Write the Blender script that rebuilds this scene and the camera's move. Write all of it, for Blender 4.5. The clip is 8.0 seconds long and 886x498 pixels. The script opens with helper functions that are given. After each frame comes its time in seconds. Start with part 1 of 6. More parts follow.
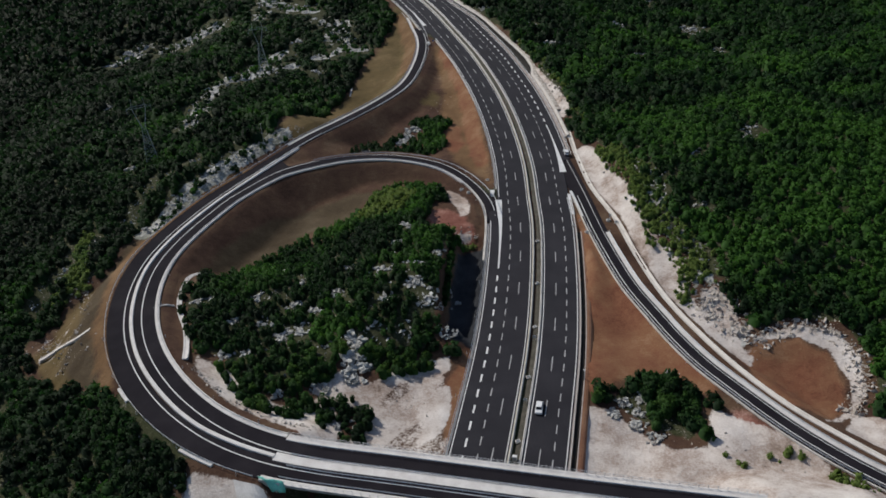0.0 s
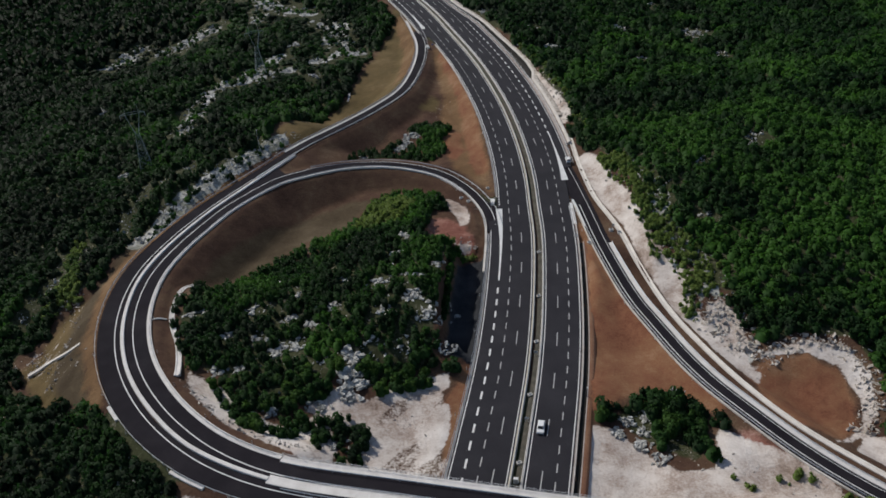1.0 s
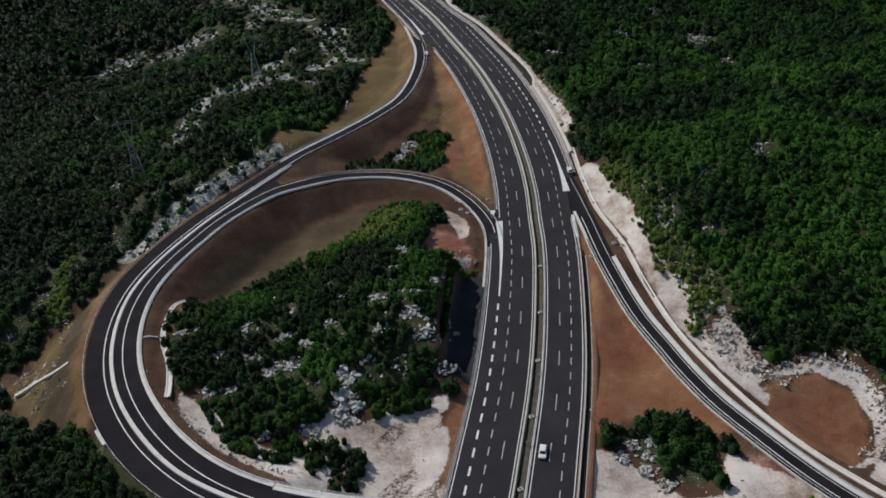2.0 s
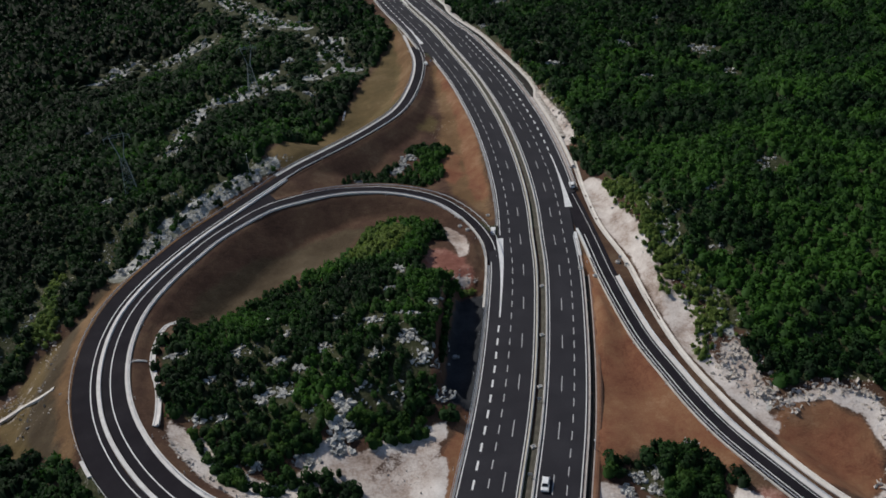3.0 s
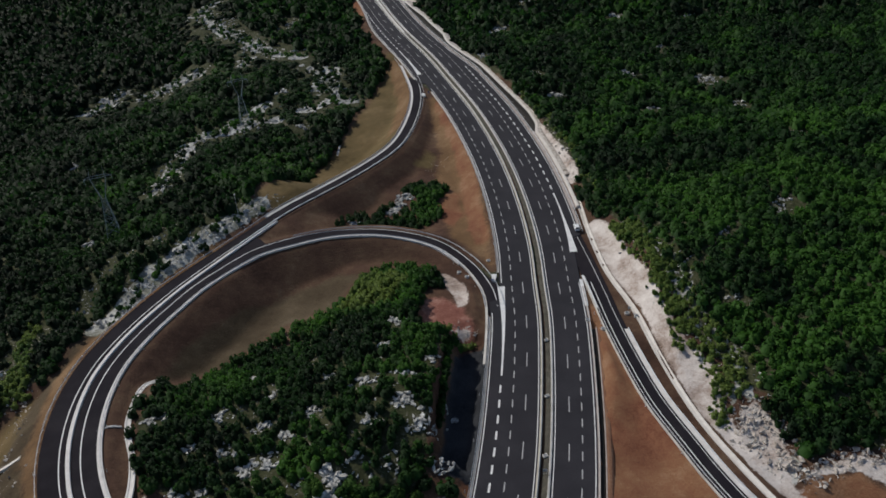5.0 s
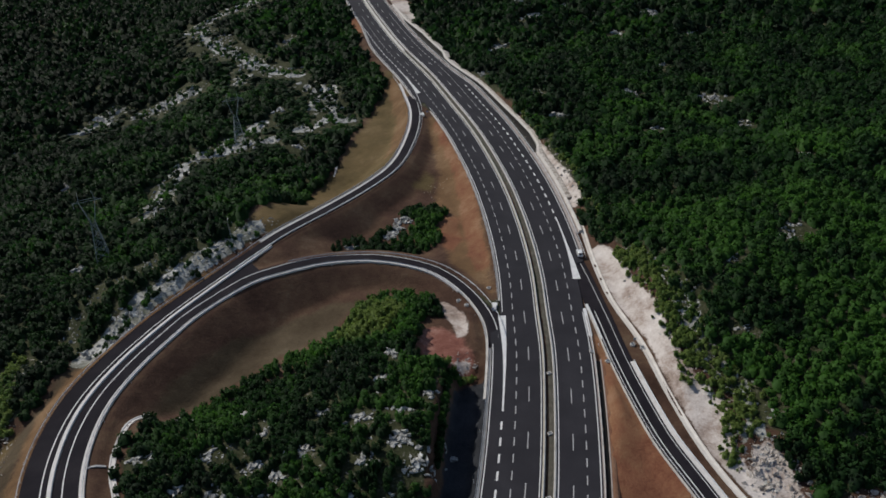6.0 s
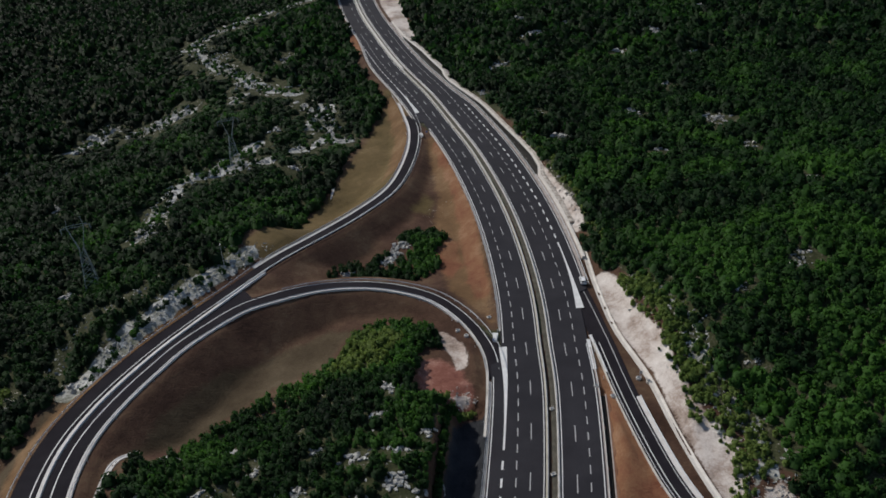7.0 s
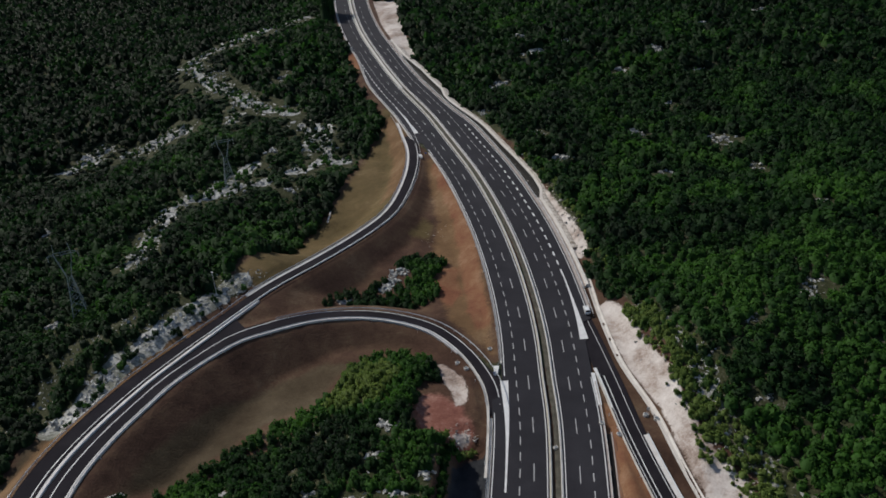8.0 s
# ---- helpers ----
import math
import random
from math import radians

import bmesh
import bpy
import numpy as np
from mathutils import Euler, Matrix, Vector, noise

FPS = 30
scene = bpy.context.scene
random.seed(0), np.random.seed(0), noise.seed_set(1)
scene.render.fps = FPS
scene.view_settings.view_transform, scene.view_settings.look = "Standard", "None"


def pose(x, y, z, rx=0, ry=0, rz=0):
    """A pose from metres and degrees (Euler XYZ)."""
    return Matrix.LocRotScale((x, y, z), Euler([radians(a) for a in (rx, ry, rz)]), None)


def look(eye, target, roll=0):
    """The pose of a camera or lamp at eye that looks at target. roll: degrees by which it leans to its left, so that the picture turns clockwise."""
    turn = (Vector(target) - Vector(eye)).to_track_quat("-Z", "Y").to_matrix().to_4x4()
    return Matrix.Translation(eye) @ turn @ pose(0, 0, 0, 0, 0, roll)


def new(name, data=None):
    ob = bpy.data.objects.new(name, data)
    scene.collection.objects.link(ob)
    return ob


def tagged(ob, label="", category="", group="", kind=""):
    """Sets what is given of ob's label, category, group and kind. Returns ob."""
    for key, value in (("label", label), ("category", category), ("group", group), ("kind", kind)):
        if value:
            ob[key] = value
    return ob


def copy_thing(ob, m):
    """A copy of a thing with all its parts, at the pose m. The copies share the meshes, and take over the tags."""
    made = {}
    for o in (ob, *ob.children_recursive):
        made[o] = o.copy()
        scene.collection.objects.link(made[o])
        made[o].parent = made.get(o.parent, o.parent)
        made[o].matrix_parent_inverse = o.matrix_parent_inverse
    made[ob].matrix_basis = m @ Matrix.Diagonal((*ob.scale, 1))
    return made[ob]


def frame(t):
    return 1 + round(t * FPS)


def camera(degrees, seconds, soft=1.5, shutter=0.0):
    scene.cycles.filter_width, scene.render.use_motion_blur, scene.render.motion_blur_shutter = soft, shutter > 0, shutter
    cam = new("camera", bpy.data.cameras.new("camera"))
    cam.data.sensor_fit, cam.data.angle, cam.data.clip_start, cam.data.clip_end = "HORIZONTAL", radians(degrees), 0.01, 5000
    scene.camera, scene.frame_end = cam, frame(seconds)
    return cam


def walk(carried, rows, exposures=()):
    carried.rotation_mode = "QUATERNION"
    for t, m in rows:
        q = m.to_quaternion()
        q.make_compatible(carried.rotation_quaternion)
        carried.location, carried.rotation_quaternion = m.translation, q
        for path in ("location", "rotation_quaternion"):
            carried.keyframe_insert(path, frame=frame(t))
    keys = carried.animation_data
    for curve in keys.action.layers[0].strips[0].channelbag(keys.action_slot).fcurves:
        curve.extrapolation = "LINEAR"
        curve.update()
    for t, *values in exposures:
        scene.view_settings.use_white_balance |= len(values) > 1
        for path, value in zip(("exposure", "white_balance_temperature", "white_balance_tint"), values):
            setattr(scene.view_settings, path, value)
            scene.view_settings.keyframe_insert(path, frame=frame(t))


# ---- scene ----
cam = camera(55.4, 8.0, soft=1.7)
METRES, EYE, TILT, LEAN, TURN = 73.6, 146.7, 0.0, 0.0, -4.5
ROWS = [
    (0.0, 0.0, 0.0, 0.0, -2.29, -32.11, 3.66),
    (0.5, 0.0028, 0.0464, -0.0005, -2.31, -32.12, 3.66),
    (1.0, 0.0065, 0.0999, -0.0015, -2.3, -32.16, 3.65),
    (1.5, 0.0108, 0.152, -0.0019, -2.31, -32.15, 3.66),
    (3.0, 0.0264, 0.3319, -0.0021, -2.31, -31.84, 3.69),
    (3.5, 0.0313, 0.3922, -0.002, -2.32, -31.63, 3.71),
    (4.0, 0.0376, 0.4589, -0.0023, -2.34, -31.33, 3.77),
    (4.5, 0.0424, 0.5221, -0.0024, -2.35, -31.0, 3.79),
    (6.0, 0.0553, 0.7234, -0.0053, -2.35, -29.81, 3.74),
    (6.5, 0.061, 0.788, -0.006, -2.34, -29.41, 3.75),
    (7.0, 0.0678, 0.8583, -0.0072, -2.33, -28.95, 3.77),
    (7.5, 0.0727, 0.924, -0.009, -2.32, -28.51, 3.76),
    (8.0, 0.0795, 0.9966, -0.0098, -2.3, -28.04, 3.79),
]
walk(cam, [(t, pose(0, 0, EYE, TILT, LEAN, TURN) @ pose(METRES * x, METRES * y, METRES * z, 90 + pitch, roll, yaw)) for t, x, y, z, yaw, pitch, roll in ROWS],
     [(0.0, -0.08), (1.5, -0.10), (3.0, -0.13), (4.5, -0.15), (6.0, -0.16), (8.0, -0.16)])

# ---- world, sun ----
SUN_WAY = Vector((-0.64, 0.77, 0.0)).normalized()
SUN_UP = radians(42)
world = bpy.data.worlds.new("world")
scene.world = world
world.use_nodes = True
sky = world.node_tree.nodes.new("ShaderNodeTexSky")
sky.sky_type, sky.sun_disc = "NISHITA", False
sky.sun_elevation, sky.sun_rotation = SUN_UP, math.atan2(SUN_WAY.x, SUN_WAY.y)
sky.dust_density = 1.0
backg = world.node_tree.nodes["Background"]
backg.inputs["Strength"].default_value = 0.084
world.node_tree.links.new(sky.outputs[0], backg.inputs["Color"])
sun = new("sun", bpy.data.lights.new("sun", "SUN"))
sun.data.energy, sun.data.angle, sun.data.color = 3.3, radians(0.53), (1.0, 0.955, 0.875)
sun.matrix_world = look((0, 0, 0), -(SUN_WAY * math.cos(SUN_UP) + Vector((0, 0, math.sin(SUN_UP)))))

# ---- materials ----


def material(name, colours, scale=1.0, rough=0.85, metal=0.0, bump=0.3, fine=None, spread=(0.3, 0.7), random_tint=0.0, shine=0.5):
    """A surface with two scales of noise between the colours, fine relief and uneven gloss."""
    m = bpy.data.materials.new(name)
    m.use_nodes = True
    nt = m.node_tree
    N, L = nt.nodes, nt.links
    b = N["Principled BSDF"]
    b.inputs["Metallic"].default_value = metal
    b.inputs["Specular IOR Level"].default_value = shine
    geo = N.new("ShaderNodeNewGeometry")
    n1, n2 = N.new("ShaderNodeTexNoise"), N.new("ShaderNodeTexNoise")
    n1.inputs["Scale"].default_value, n1.inputs["Detail"].default_value = scale, 6
    n2.inputs["Scale"].default_value, n2.inputs["Detail"].default_value = fine or scale * 9, 4
    for n in (n1, n2):
        L.new(geo.outputs["Position"], n.inputs["Vector"])
    mix = N.new("ShaderNodeMix")
    mix.inputs["Factor"].default_value = 0.4
    L.new(n1.outputs["Fac"], mix.inputs["A"])
    L.new(n2.outputs["Fac"], mix.inputs["B"])
    ramp = N.new("ShaderNodeValToRGB")
    els = ramp.color_ramp.elements
    while len(els) < len(colours):
        els.new(0.5)
    for i, c in enumerate(colours):
        els[i].position = spread[0] + (spread[1] - spread[0]) * i / max(1, len(colours) - 1)
        els[i].color = (*c, 1)
    L.new(mix.outputs["Result"], ramp.inputs["Fac"])
    out = ramp.outputs["Color"]
    if random_tint:
        info, hsv, mr = N.new("ShaderNodeObjectInfo"), N.new("ShaderNodeHueSaturation"), N.new("ShaderNodeMapRange")
        mr.inputs["To Min"].default_value, mr.inputs["To Max"].default_value = 1 - random_tint, 1 + random_tint
        L.new(info.outputs["Random"], mr.inputs["Value"])
        L.new(mr.outputs["Result"], hsv.inputs["Value"])
        L.new(out, hsv.inputs["Color"])
        out = hsv.outputs["Color"]
    L.new(out, b.inputs["Base Color"])
    rr = N.new("ShaderNodeMapRange")
    rr.inputs["To Min"].default_value, rr.inputs["To Max"].default_value = max(0.05, rough - 0.12), min(1, rough + 0.1)
    L.new(n2.outputs["Fac"], rr.inputs["Value"])
    L.new(rr.outputs["Result"], b.inputs["Roughness"])
    if bump:
        bp = N.new("ShaderNodeBump")
        bp.inputs["Strength"].default_value, bp.inputs["Distance"].default_value = bump, 0.3
        L.new(n2.outputs["Fac"], bp.inputs["Height"])
        L.new(bp.outputs["Normal"], b.inputs["Normal"])
    return m


def leaf_material(name, dark, light, dry, by_attribute):
    """Foliage: hue from one number a tree, and a smaller change from clump to clump."""
    m = bpy.data.materials.new(name)
    m.use_nodes = True
    N, L = m.node_tree.nodes, m.node_tree.links
    b = N["Principled BSDF"]
    b.inputs["Roughness"].default_value = 0.7
    b.inputs["Specular IOR Level"].default_value = 0.2
    if by_attribute:
        src = N.new("ShaderNodeAttribute")
        src.attribute_name = "tint"
        value = src.outputs["Fac"]
    else:
        src = N.new("ShaderNodeObjectInfo")
        value = src.outputs["Random"]
    geo = N.new("ShaderNodeNewGeometry")
    big = N.new("ShaderNodeTexNoise")
    big.inputs["Scale"].default_value, big.inputs["Detail"].default_value = 0.035, 3
    L.new(geo.outputs["Position"], big.inputs["Vector"])
    add = N.new("ShaderNodeMath")
    add.operation = "MULTIPLY_ADD"
    add.inputs[1].default_value = 0.55
    L.new(value, add.inputs[0])
    sub = N.new("ShaderNodeMath")
    sub.operation = "MULTIPLY_ADD"
    sub.inputs[1].default_value, sub.inputs[2].default_value = 2.0, -0.8
    L.new(big.outputs["Fac"], sub.inputs[0])
    L.new(sub.outputs[0], add.inputs[2])
    ramp = N.new("ShaderNodeValToRGB")
    els = ramp.color_ramp.elements
    els.new(0.55)
    els[0].position, els[1].position, els[2].position = 0.1, 0.55, 0.98
    els[0].color, els[1].color, els[2].color = (*dark, 1), (*light, 1), (*dry, 1)
    L.new(add.outputs[0], ramp.inputs["Fac"])
    hsv, mr = N.new("ShaderNodeHueSaturation"), N.new("ShaderNodeMapRange")
    mr.inputs["To Min"].default_value, mr.inputs["To Max"].default_value = 0.93, 1.08
    L.new(geo.outputs["Random Per Island"], mr.inputs["Value"])
    L.new(mr.outputs["Result"], hsv.inputs["Value"])
    L.new(ramp.outputs["Color"], hsv.inputs["Color"])
    L.new(hsv.outputs["Color"], b.inputs["Base Color"])
    through_leaf, both = N.new("ShaderNodeBsdfTranslucent"), N.new("ShaderNodeMixShader")
    both.inputs["Fac"].default_value = 0.46
    L.new(hsv.outputs["Color"], through_leaf.inputs["Color"])
    L.new(b.outputs["BSDF"], both.inputs[1])
    L.new(through_leaf.outputs["BSDF"], both.inputs[2])
    L.new(both.outputs["Shader"], N["Material Output"].inputs["Surface"])
    return m


asphalt = material("asphalt", [(0.0170, 0.0163, 0.0208), (0.0240, 0.0230, 0.0285), (0.0340, 0.0328, 0.0392)], 0.12, 0.9, bump=0.15, fine=3.0, shine=0.2)
asphalt_ramp = material("asphalt_ramp", [(0.012, 0.0105, 0.0135), (0.018, 0.016, 0.020), (0.028, 0.025, 0.029)], 0.15, 0.9, bump=0.15, fine=3.0, shine=0.06)
paint = material("road_paint", [(0.55, 0.55, 0.55), (0.78, 0.78, 0.77)], 0.6, 0.6, bump=0.1, fine=4.0)
paint_dull = material("road_paint_worn", [(0.33, 0.33, 0.33), (0.5, 0.5, 0.5)], 0.6, 0.6, bump=0.1, fine=4.0)
concrete = material("concrete", [(0.36, 0.33, 0.30), (0.56, 0.53, 0.49), (0.66, 0.63, 0.60)], 0.3, 0.85, fine=2.2)
concrete_new = material("concrete_new", [(0.50, 0.47, 0.45), (0.72, 0.70, 0.68)], 0.35, 0.8, fine=2.5)
concrete_cream = material("concrete_cream", [(0.54, 0.49, 0.44), (0.75, 0.71, 0.66)], 0.4, 0.8, fine=2.5)
steel = material("galvanised_steel", [(0.40, 0.41, 0.43), (0.62, 0.63, 0.65)], 0.8, 0.5, metal=0.35, bump=0.05)
steel_dark = material("weathered_steel", [(0.10, 0.12, 0.14), (0.20, 0.22, 0.24)], 0.8, 0.6, metal=0.3, bump=0.05)
gravel = material("median_gravel", [(0.030, 0.028, 0.021), (0.062, 0.056, 0.042), (0.115, 0.105, 0.082)], 0.5, 0.95, fine=3.5)
# soil taken down to near black, painting the shade inside the ditches
shade_soil = material("ditch_soil_shade", [(0.008, 0.0075, 0.007), (0.018, 0.016, 0.014), (0.032, 0.028, 0.024)], 0.6, 0.95, fine=3.0)
concrete_warm = material("concrete_warm", [(0.21, 0.175, 0.155), (0.35, 0.30, 0.275), (0.43, 0.385, 0.355)], 0.4, 0.85, fine=2.5)
concrete_yellow = material("concrete_yellowed", [(0.27, 0.25, 0.205), (0.39, 0.365, 0.31), (0.48, 0.455, 0.40)], 0.4, 0.85, fine=2.5)
red_soil = material("red_soil", [(0.125, 0.045, 0.026), (0.20, 0.095, 0.052), (0.27, 0.155, 0.092)], 0.12, 0.95, fine=1.7)
pylon_steel = material("zinc_coated_lattice", [(0.22, 0.245, 0.24), (0.34, 0.37, 0.365)], 0.8, 0.7, bump=0.05)
limestone = material("limestone", [(0.15, 0.15, 0.14), (0.40, 0.395, 0.375), (0.72, 0.71, 0.68)], 0.6, 0.95, bump=1.0, fine=2.6, spread=(0.36, 0.66))
rubble = material("rubble", [(0.20, 0.165, 0.135), (0.42, 0.375, 0.33), (0.66, 0.61, 0.56)], 0.6, 0.95, bump=1.0, fine=2.6, spread=(0.34, 0.64))
bark = material("bark", [(0.05, 0.035, 0.025), (0.11, 0.08, 0.06)], 2.0, 0.95)
tarp = material("teal_sheet", [(0.12, 0.52, 0.42), (0.28, 0.78, 0.66)], 0.7, 0.5, fine=3)
car_white = material("car_paint_white", [(0.70, 0.71, 0.72), (0.80, 0.80, 0.80)], 0.5, 0.25, bump=0.0)
glass_dark = material("tinted_glass", [(0.012, 0.014, 0.016), (0.02, 0.022, 0.025)], 0.5, 0.12, bump=0.0)
rubber = material("rubber", [(0.012, 0.012, 0.012), (0.025, 0.025, 0.025)], 3, 0.85)
lamp_red = material("lamp_red", [(0.30, 0.02, 0.02), (0.42, 0.03, 0.03)], 2, 0.3, bump=0)
lamp_clear = material("lamp_clear", [(0.6, 0.6, 0.6), (0.75, 0.75, 0.75)], 2, 0.2, bump=0)
leaf_far = leaf_material("leaves_woodland", (0.0090, 0.0235, 0.0098), (0.0165, 0.0515, 0.0122), (0.053, 0.142, 0.0215), True)
leaf_near = leaf_material("leaves", (0.013, 0.033, 0.0135), (0.031, 0.085, 0.019), (0.080, 0.160, 0.027), False)
leaf_scrub = leaf_material("leaves_scrub", (0.028, 0.060, 0.016), (0.062, 0.125, 0.026), (0.150, 0.215, 0.052), True)
sign_blue = material("sign_blue", [(0.02, 0.08, 0.32), (0.03, 0.11, 0.38)], 2, 0.4, bump=0)


def ground_material():
    """Woodland floor, with soil, rock spoil, dry grass and one strip of painted shade where the plan's masks say so;
    the edges are broken up by noise.
    """
    m = bpy.data.materials.new("ground")
    m.use_nodes = True
    N, L = m.node_tree.nodes, m.node_tree.links
    b = N["Principled BSDF"]
    b.inputs["Roughness"].default_value = 0.95
    b.inputs["Specular IOR Level"].default_value = 0.15
    geo = N.new("ShaderNodeNewGeometry")

    def noise_of(scale, detail=6, rough=0.6):
        n = N.new("ShaderNodeTexNoise")
        n.inputs["Scale"].default_value, n.inputs["Detail"].default_value, n.inputs["Roughness"].default_value = scale, detail, rough
        L.new(geo.outputs["Position"], n.inputs["Vector"])
        return n.outputs["Fac"]

    big, mid, small = noise_of(0.05), noise_of(0.35), noise_of(1.7)

    def ramp_of(fac, stops):
        r = N.new("ShaderNodeValToRGB")
        e = r.color_ramp.elements
        while len(e) < len(stops):
            e.new(0.5)
        for i, (at, c) in enumerate(stops):
            e[i].position, e[i].color = at, (*c, 1)
        L.new(fac, r.inputs["Fac"])
        return r.outputs["Color"]

    def blend(a, c, fac):
        x = N.new("ShaderNodeMix")
        x.data_type = "RGBA"
        L.new(fac, x.inputs["Factor"])
        L.new(a, x.inputs[6])
        L.new(c, x.inputs[7])
        return x.outputs[2]

    both = N.new("ShaderNodeMix")
    both.inputs["Factor"].default_value = 0.5
    L.new(mid, both.inputs["A"])
    L.new(small, both.inputs["B"])
    grain = both.outputs["Result"]
    colour = ramp_of(grain, [(0.36, (0.020, 0.024, 0.012)), (0.52, (0.045, 0.05, 0.022)), (0.60, (0.09, 0.085, 0.06)), (0.68, (0.34, 0.33, 0.31))])
    layers = (
        ("brown", [(0.36, (0.036, 0.019, 0.013)), (0.46, (0.070, 0.038, 0.026)), (0.55, (0.100, 0.060, 0.038)), (0.66, (0.16, 0.115, 0.078))]),
        ("olive", [(0.36, (0.060, 0.042, 0.018)), (0.48, (0.102, 0.074, 0.032)), (0.58, (0.140, 0.098, 0.046)), (0.68, (0.20, 0.15, 0.085))]),
        ("tan", [(0.36, (0.046, 0.032, 0.019)), (0.48, (0.072, 0.053, 0.032)), (0.58, (0.096, 0.073, 0.046)), (0.68, (0.15, 0.12, 0.08))]),
        ("ochre", [(0.34, (0.098, 0.056, 0.028)), (0.5, (0.160, 0.094, 0.047)), (0.66, (0.245, 0.160, 0.092))]),
        ("stony", [(0.38, (0.045, 0.06, 0.03)), (0.47, (0.20, 0.20, 0.17)), (0.54, (0.46, 0.46, 0.44)), (0.64, (0.62, 0.62, 0.60))]),
        ("red", [(0.36, (0.125, 0.045, 0.026)), (0.45, (0.185, 0.080, 0.045)), (0.52, (0.215, 0.108, 0.058)), (0.60, (0.27, 0.155, 0.092)), (0.70, (0.38, 0.26, 0.19))]),
        # near-black layer: the knoll's deep shade painted into the ground colour
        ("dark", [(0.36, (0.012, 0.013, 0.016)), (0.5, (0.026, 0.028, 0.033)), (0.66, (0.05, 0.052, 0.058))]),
        ("rose", [(0.36, (0.13, 0.046, 0.034)), (0.47, (0.215, 0.092, 0.070)), (0.54, (0.29, 0.150, 0.118)), (0.64, (0.44, 0.31, 0.26))]),
        ("pale", [(0.36, (0.19, 0.135, 0.105)), (0.44, (0.38, 0.31, 0.27)), (0.51, (0.55, 0.49, 0.45)), (0.62, (0.70, 0.65, 0.61))]),
    )
    for name, stops in layers:
        at = N.new("ShaderNodeAttribute")
        at.attribute_name = name
        soft = N.new("ShaderNodeMath")
        soft.operation = "MULTIPLY_ADD"
        soft.inputs[1].default_value = 0.9
        L.new(grain, soft.inputs[0])
        L.new(at.outputs["Fac"], soft.inputs[2])
        mr = N.new("ShaderNodeMapRange")
        mr.interpolation_type = "SMOOTHSTEP"
        mr.inputs["From Min"].default_value, mr.inputs["From Max"].default_value = (0.84, 1.06) if name in ("pale", "stony", "dark") else (0.70, 1.20)
        L.new(soft.outputs[0], mr.inputs["Value"])
        both2 = N.new("ShaderNodeMix")
        both2.inputs["Factor"].default_value = 0.6
        L.new(grain, both2.inputs["A"])
        L.new(big, both2.inputs["B"])
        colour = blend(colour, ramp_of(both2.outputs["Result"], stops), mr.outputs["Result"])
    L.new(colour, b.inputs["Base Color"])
    bp = N.new("ShaderNodeBump")
    bp.inputs["Strength"].default_value, bp.inputs["Distance"].default_value = 0.7, 0.6
    L.new(grain, bp.inputs["Height"])
    L.new(bp.outputs["Normal"], b.inputs["Normal"])
    return m


ground_mat = ground_material()

# ---- mesh helpers ----


def mesh_of(name, verts, faces, mat, smooth=False):
    me = bpy.data.meshes.new(name)
    me.from_pydata([tuple(v) for v in verts], [], [tuple(f) for f in faces])
    me.materials.append(mat)
    if smooth:
        me.shade_smooth()
    me.update()
    return me


def part(name, me, parent=None, label="", place=None):
    ob = new(name, me)
    if parent is not None:
        ob.parent = parent
    if place is not None:
        ob.matrix_basis = place
    if label:
        ob["label"] = label
    return ob


def bm_mesh(name, bm, mat, smooth=False):
    me = bpy.data.meshes.new(name)
    bm.to_mesh(me)
    bm.free()
    me.materials.append(mat)
    if smooth:
        me.shade_smooth()
    return me


def box_bm(sx, sy, sz, bevel=0.0, at=(0, 0, 0), bm=None):
    bm = bm or bmesh.new()
    made = bmesh.ops.create_cube(bm, size=1.0, matrix=Matrix.Translation(at) @ Matrix.Diagonal((sx, sy, sz, 1)))
    if bevel:
        vs = set(made["verts"])
        bmesh.ops.bevel(bm, geom=[e for e in bm.edges if e.verts[0] in vs], offset=bevel, segments=2, affect="EDGES")
    return bm


def tube_bm(bm, a, b, ra, rb=None, sides=6):
    a, b = Vector(a), Vector(b)
    rb = ra if rb is None else rb
    turn = (b - a).to_track_quat("Z", "Y").to_matrix().to_4x4()
    bmesh.ops.create_cone(bm, cap_ends=True, segments=sides, radius1=ra, radius2=rb, depth=(b - a).length,
                          matrix=Matrix.Translation((a + b) / 2) @ turn)
    return bm


def spline(points, step=2.0):
    """Smooth line through the points, sampled evenly: array of x, y, z."""
    p = np.array(points, float)
    p = np.vstack([2 * p[0] - p[1], p, 2 * p[-1] - p[-2]])
    out = []
    for i in range(1, len(p) - 2):
        for t in np.linspace(0, 1, 24, endpoint=False):
            a, b, c, d = p[i - 1], p[i], p[i + 1], p[i + 2]
            out.append(0.5 * (2 * b + (c - a) * t + (2 * a - 5 * b + 4 * c - d) * t * t + (3 * b - a - 3 * c + d) * t ** 3))
    out = np.array(out + [p[-2]])
    for _ in range(30):
        out[1:-1] = 0.5 * out[1:-1] + 0.25 * (out[:-2] + out[2:])
    s = np.concatenate([[0], np.cumsum(np.linalg.norm(np.diff(out[:, :2], axis=0), axis=1))])
    at = np.arange(0, s[-1], step)
    return np.stack([np.interp(at, s, out[:, k]) for k in range(3)], 1)


def sides_of(line):
    """Unit vectors to the right of the line at each sample."""
    d = np.gradient(line[:, :2], axis=0)
    d /= np.linalg.norm(d, axis=1, keepdims=True)
    return np.stack([d[:, 1], -d[:, 0], np.zeros(len(d))], 1)


def moved(line, off, dz=0.0):
    return line + sides_of(line) * np.reshape(off, (-1, 1)) * np.ones((len(line), 1)) + np.array([0, 0, dz])


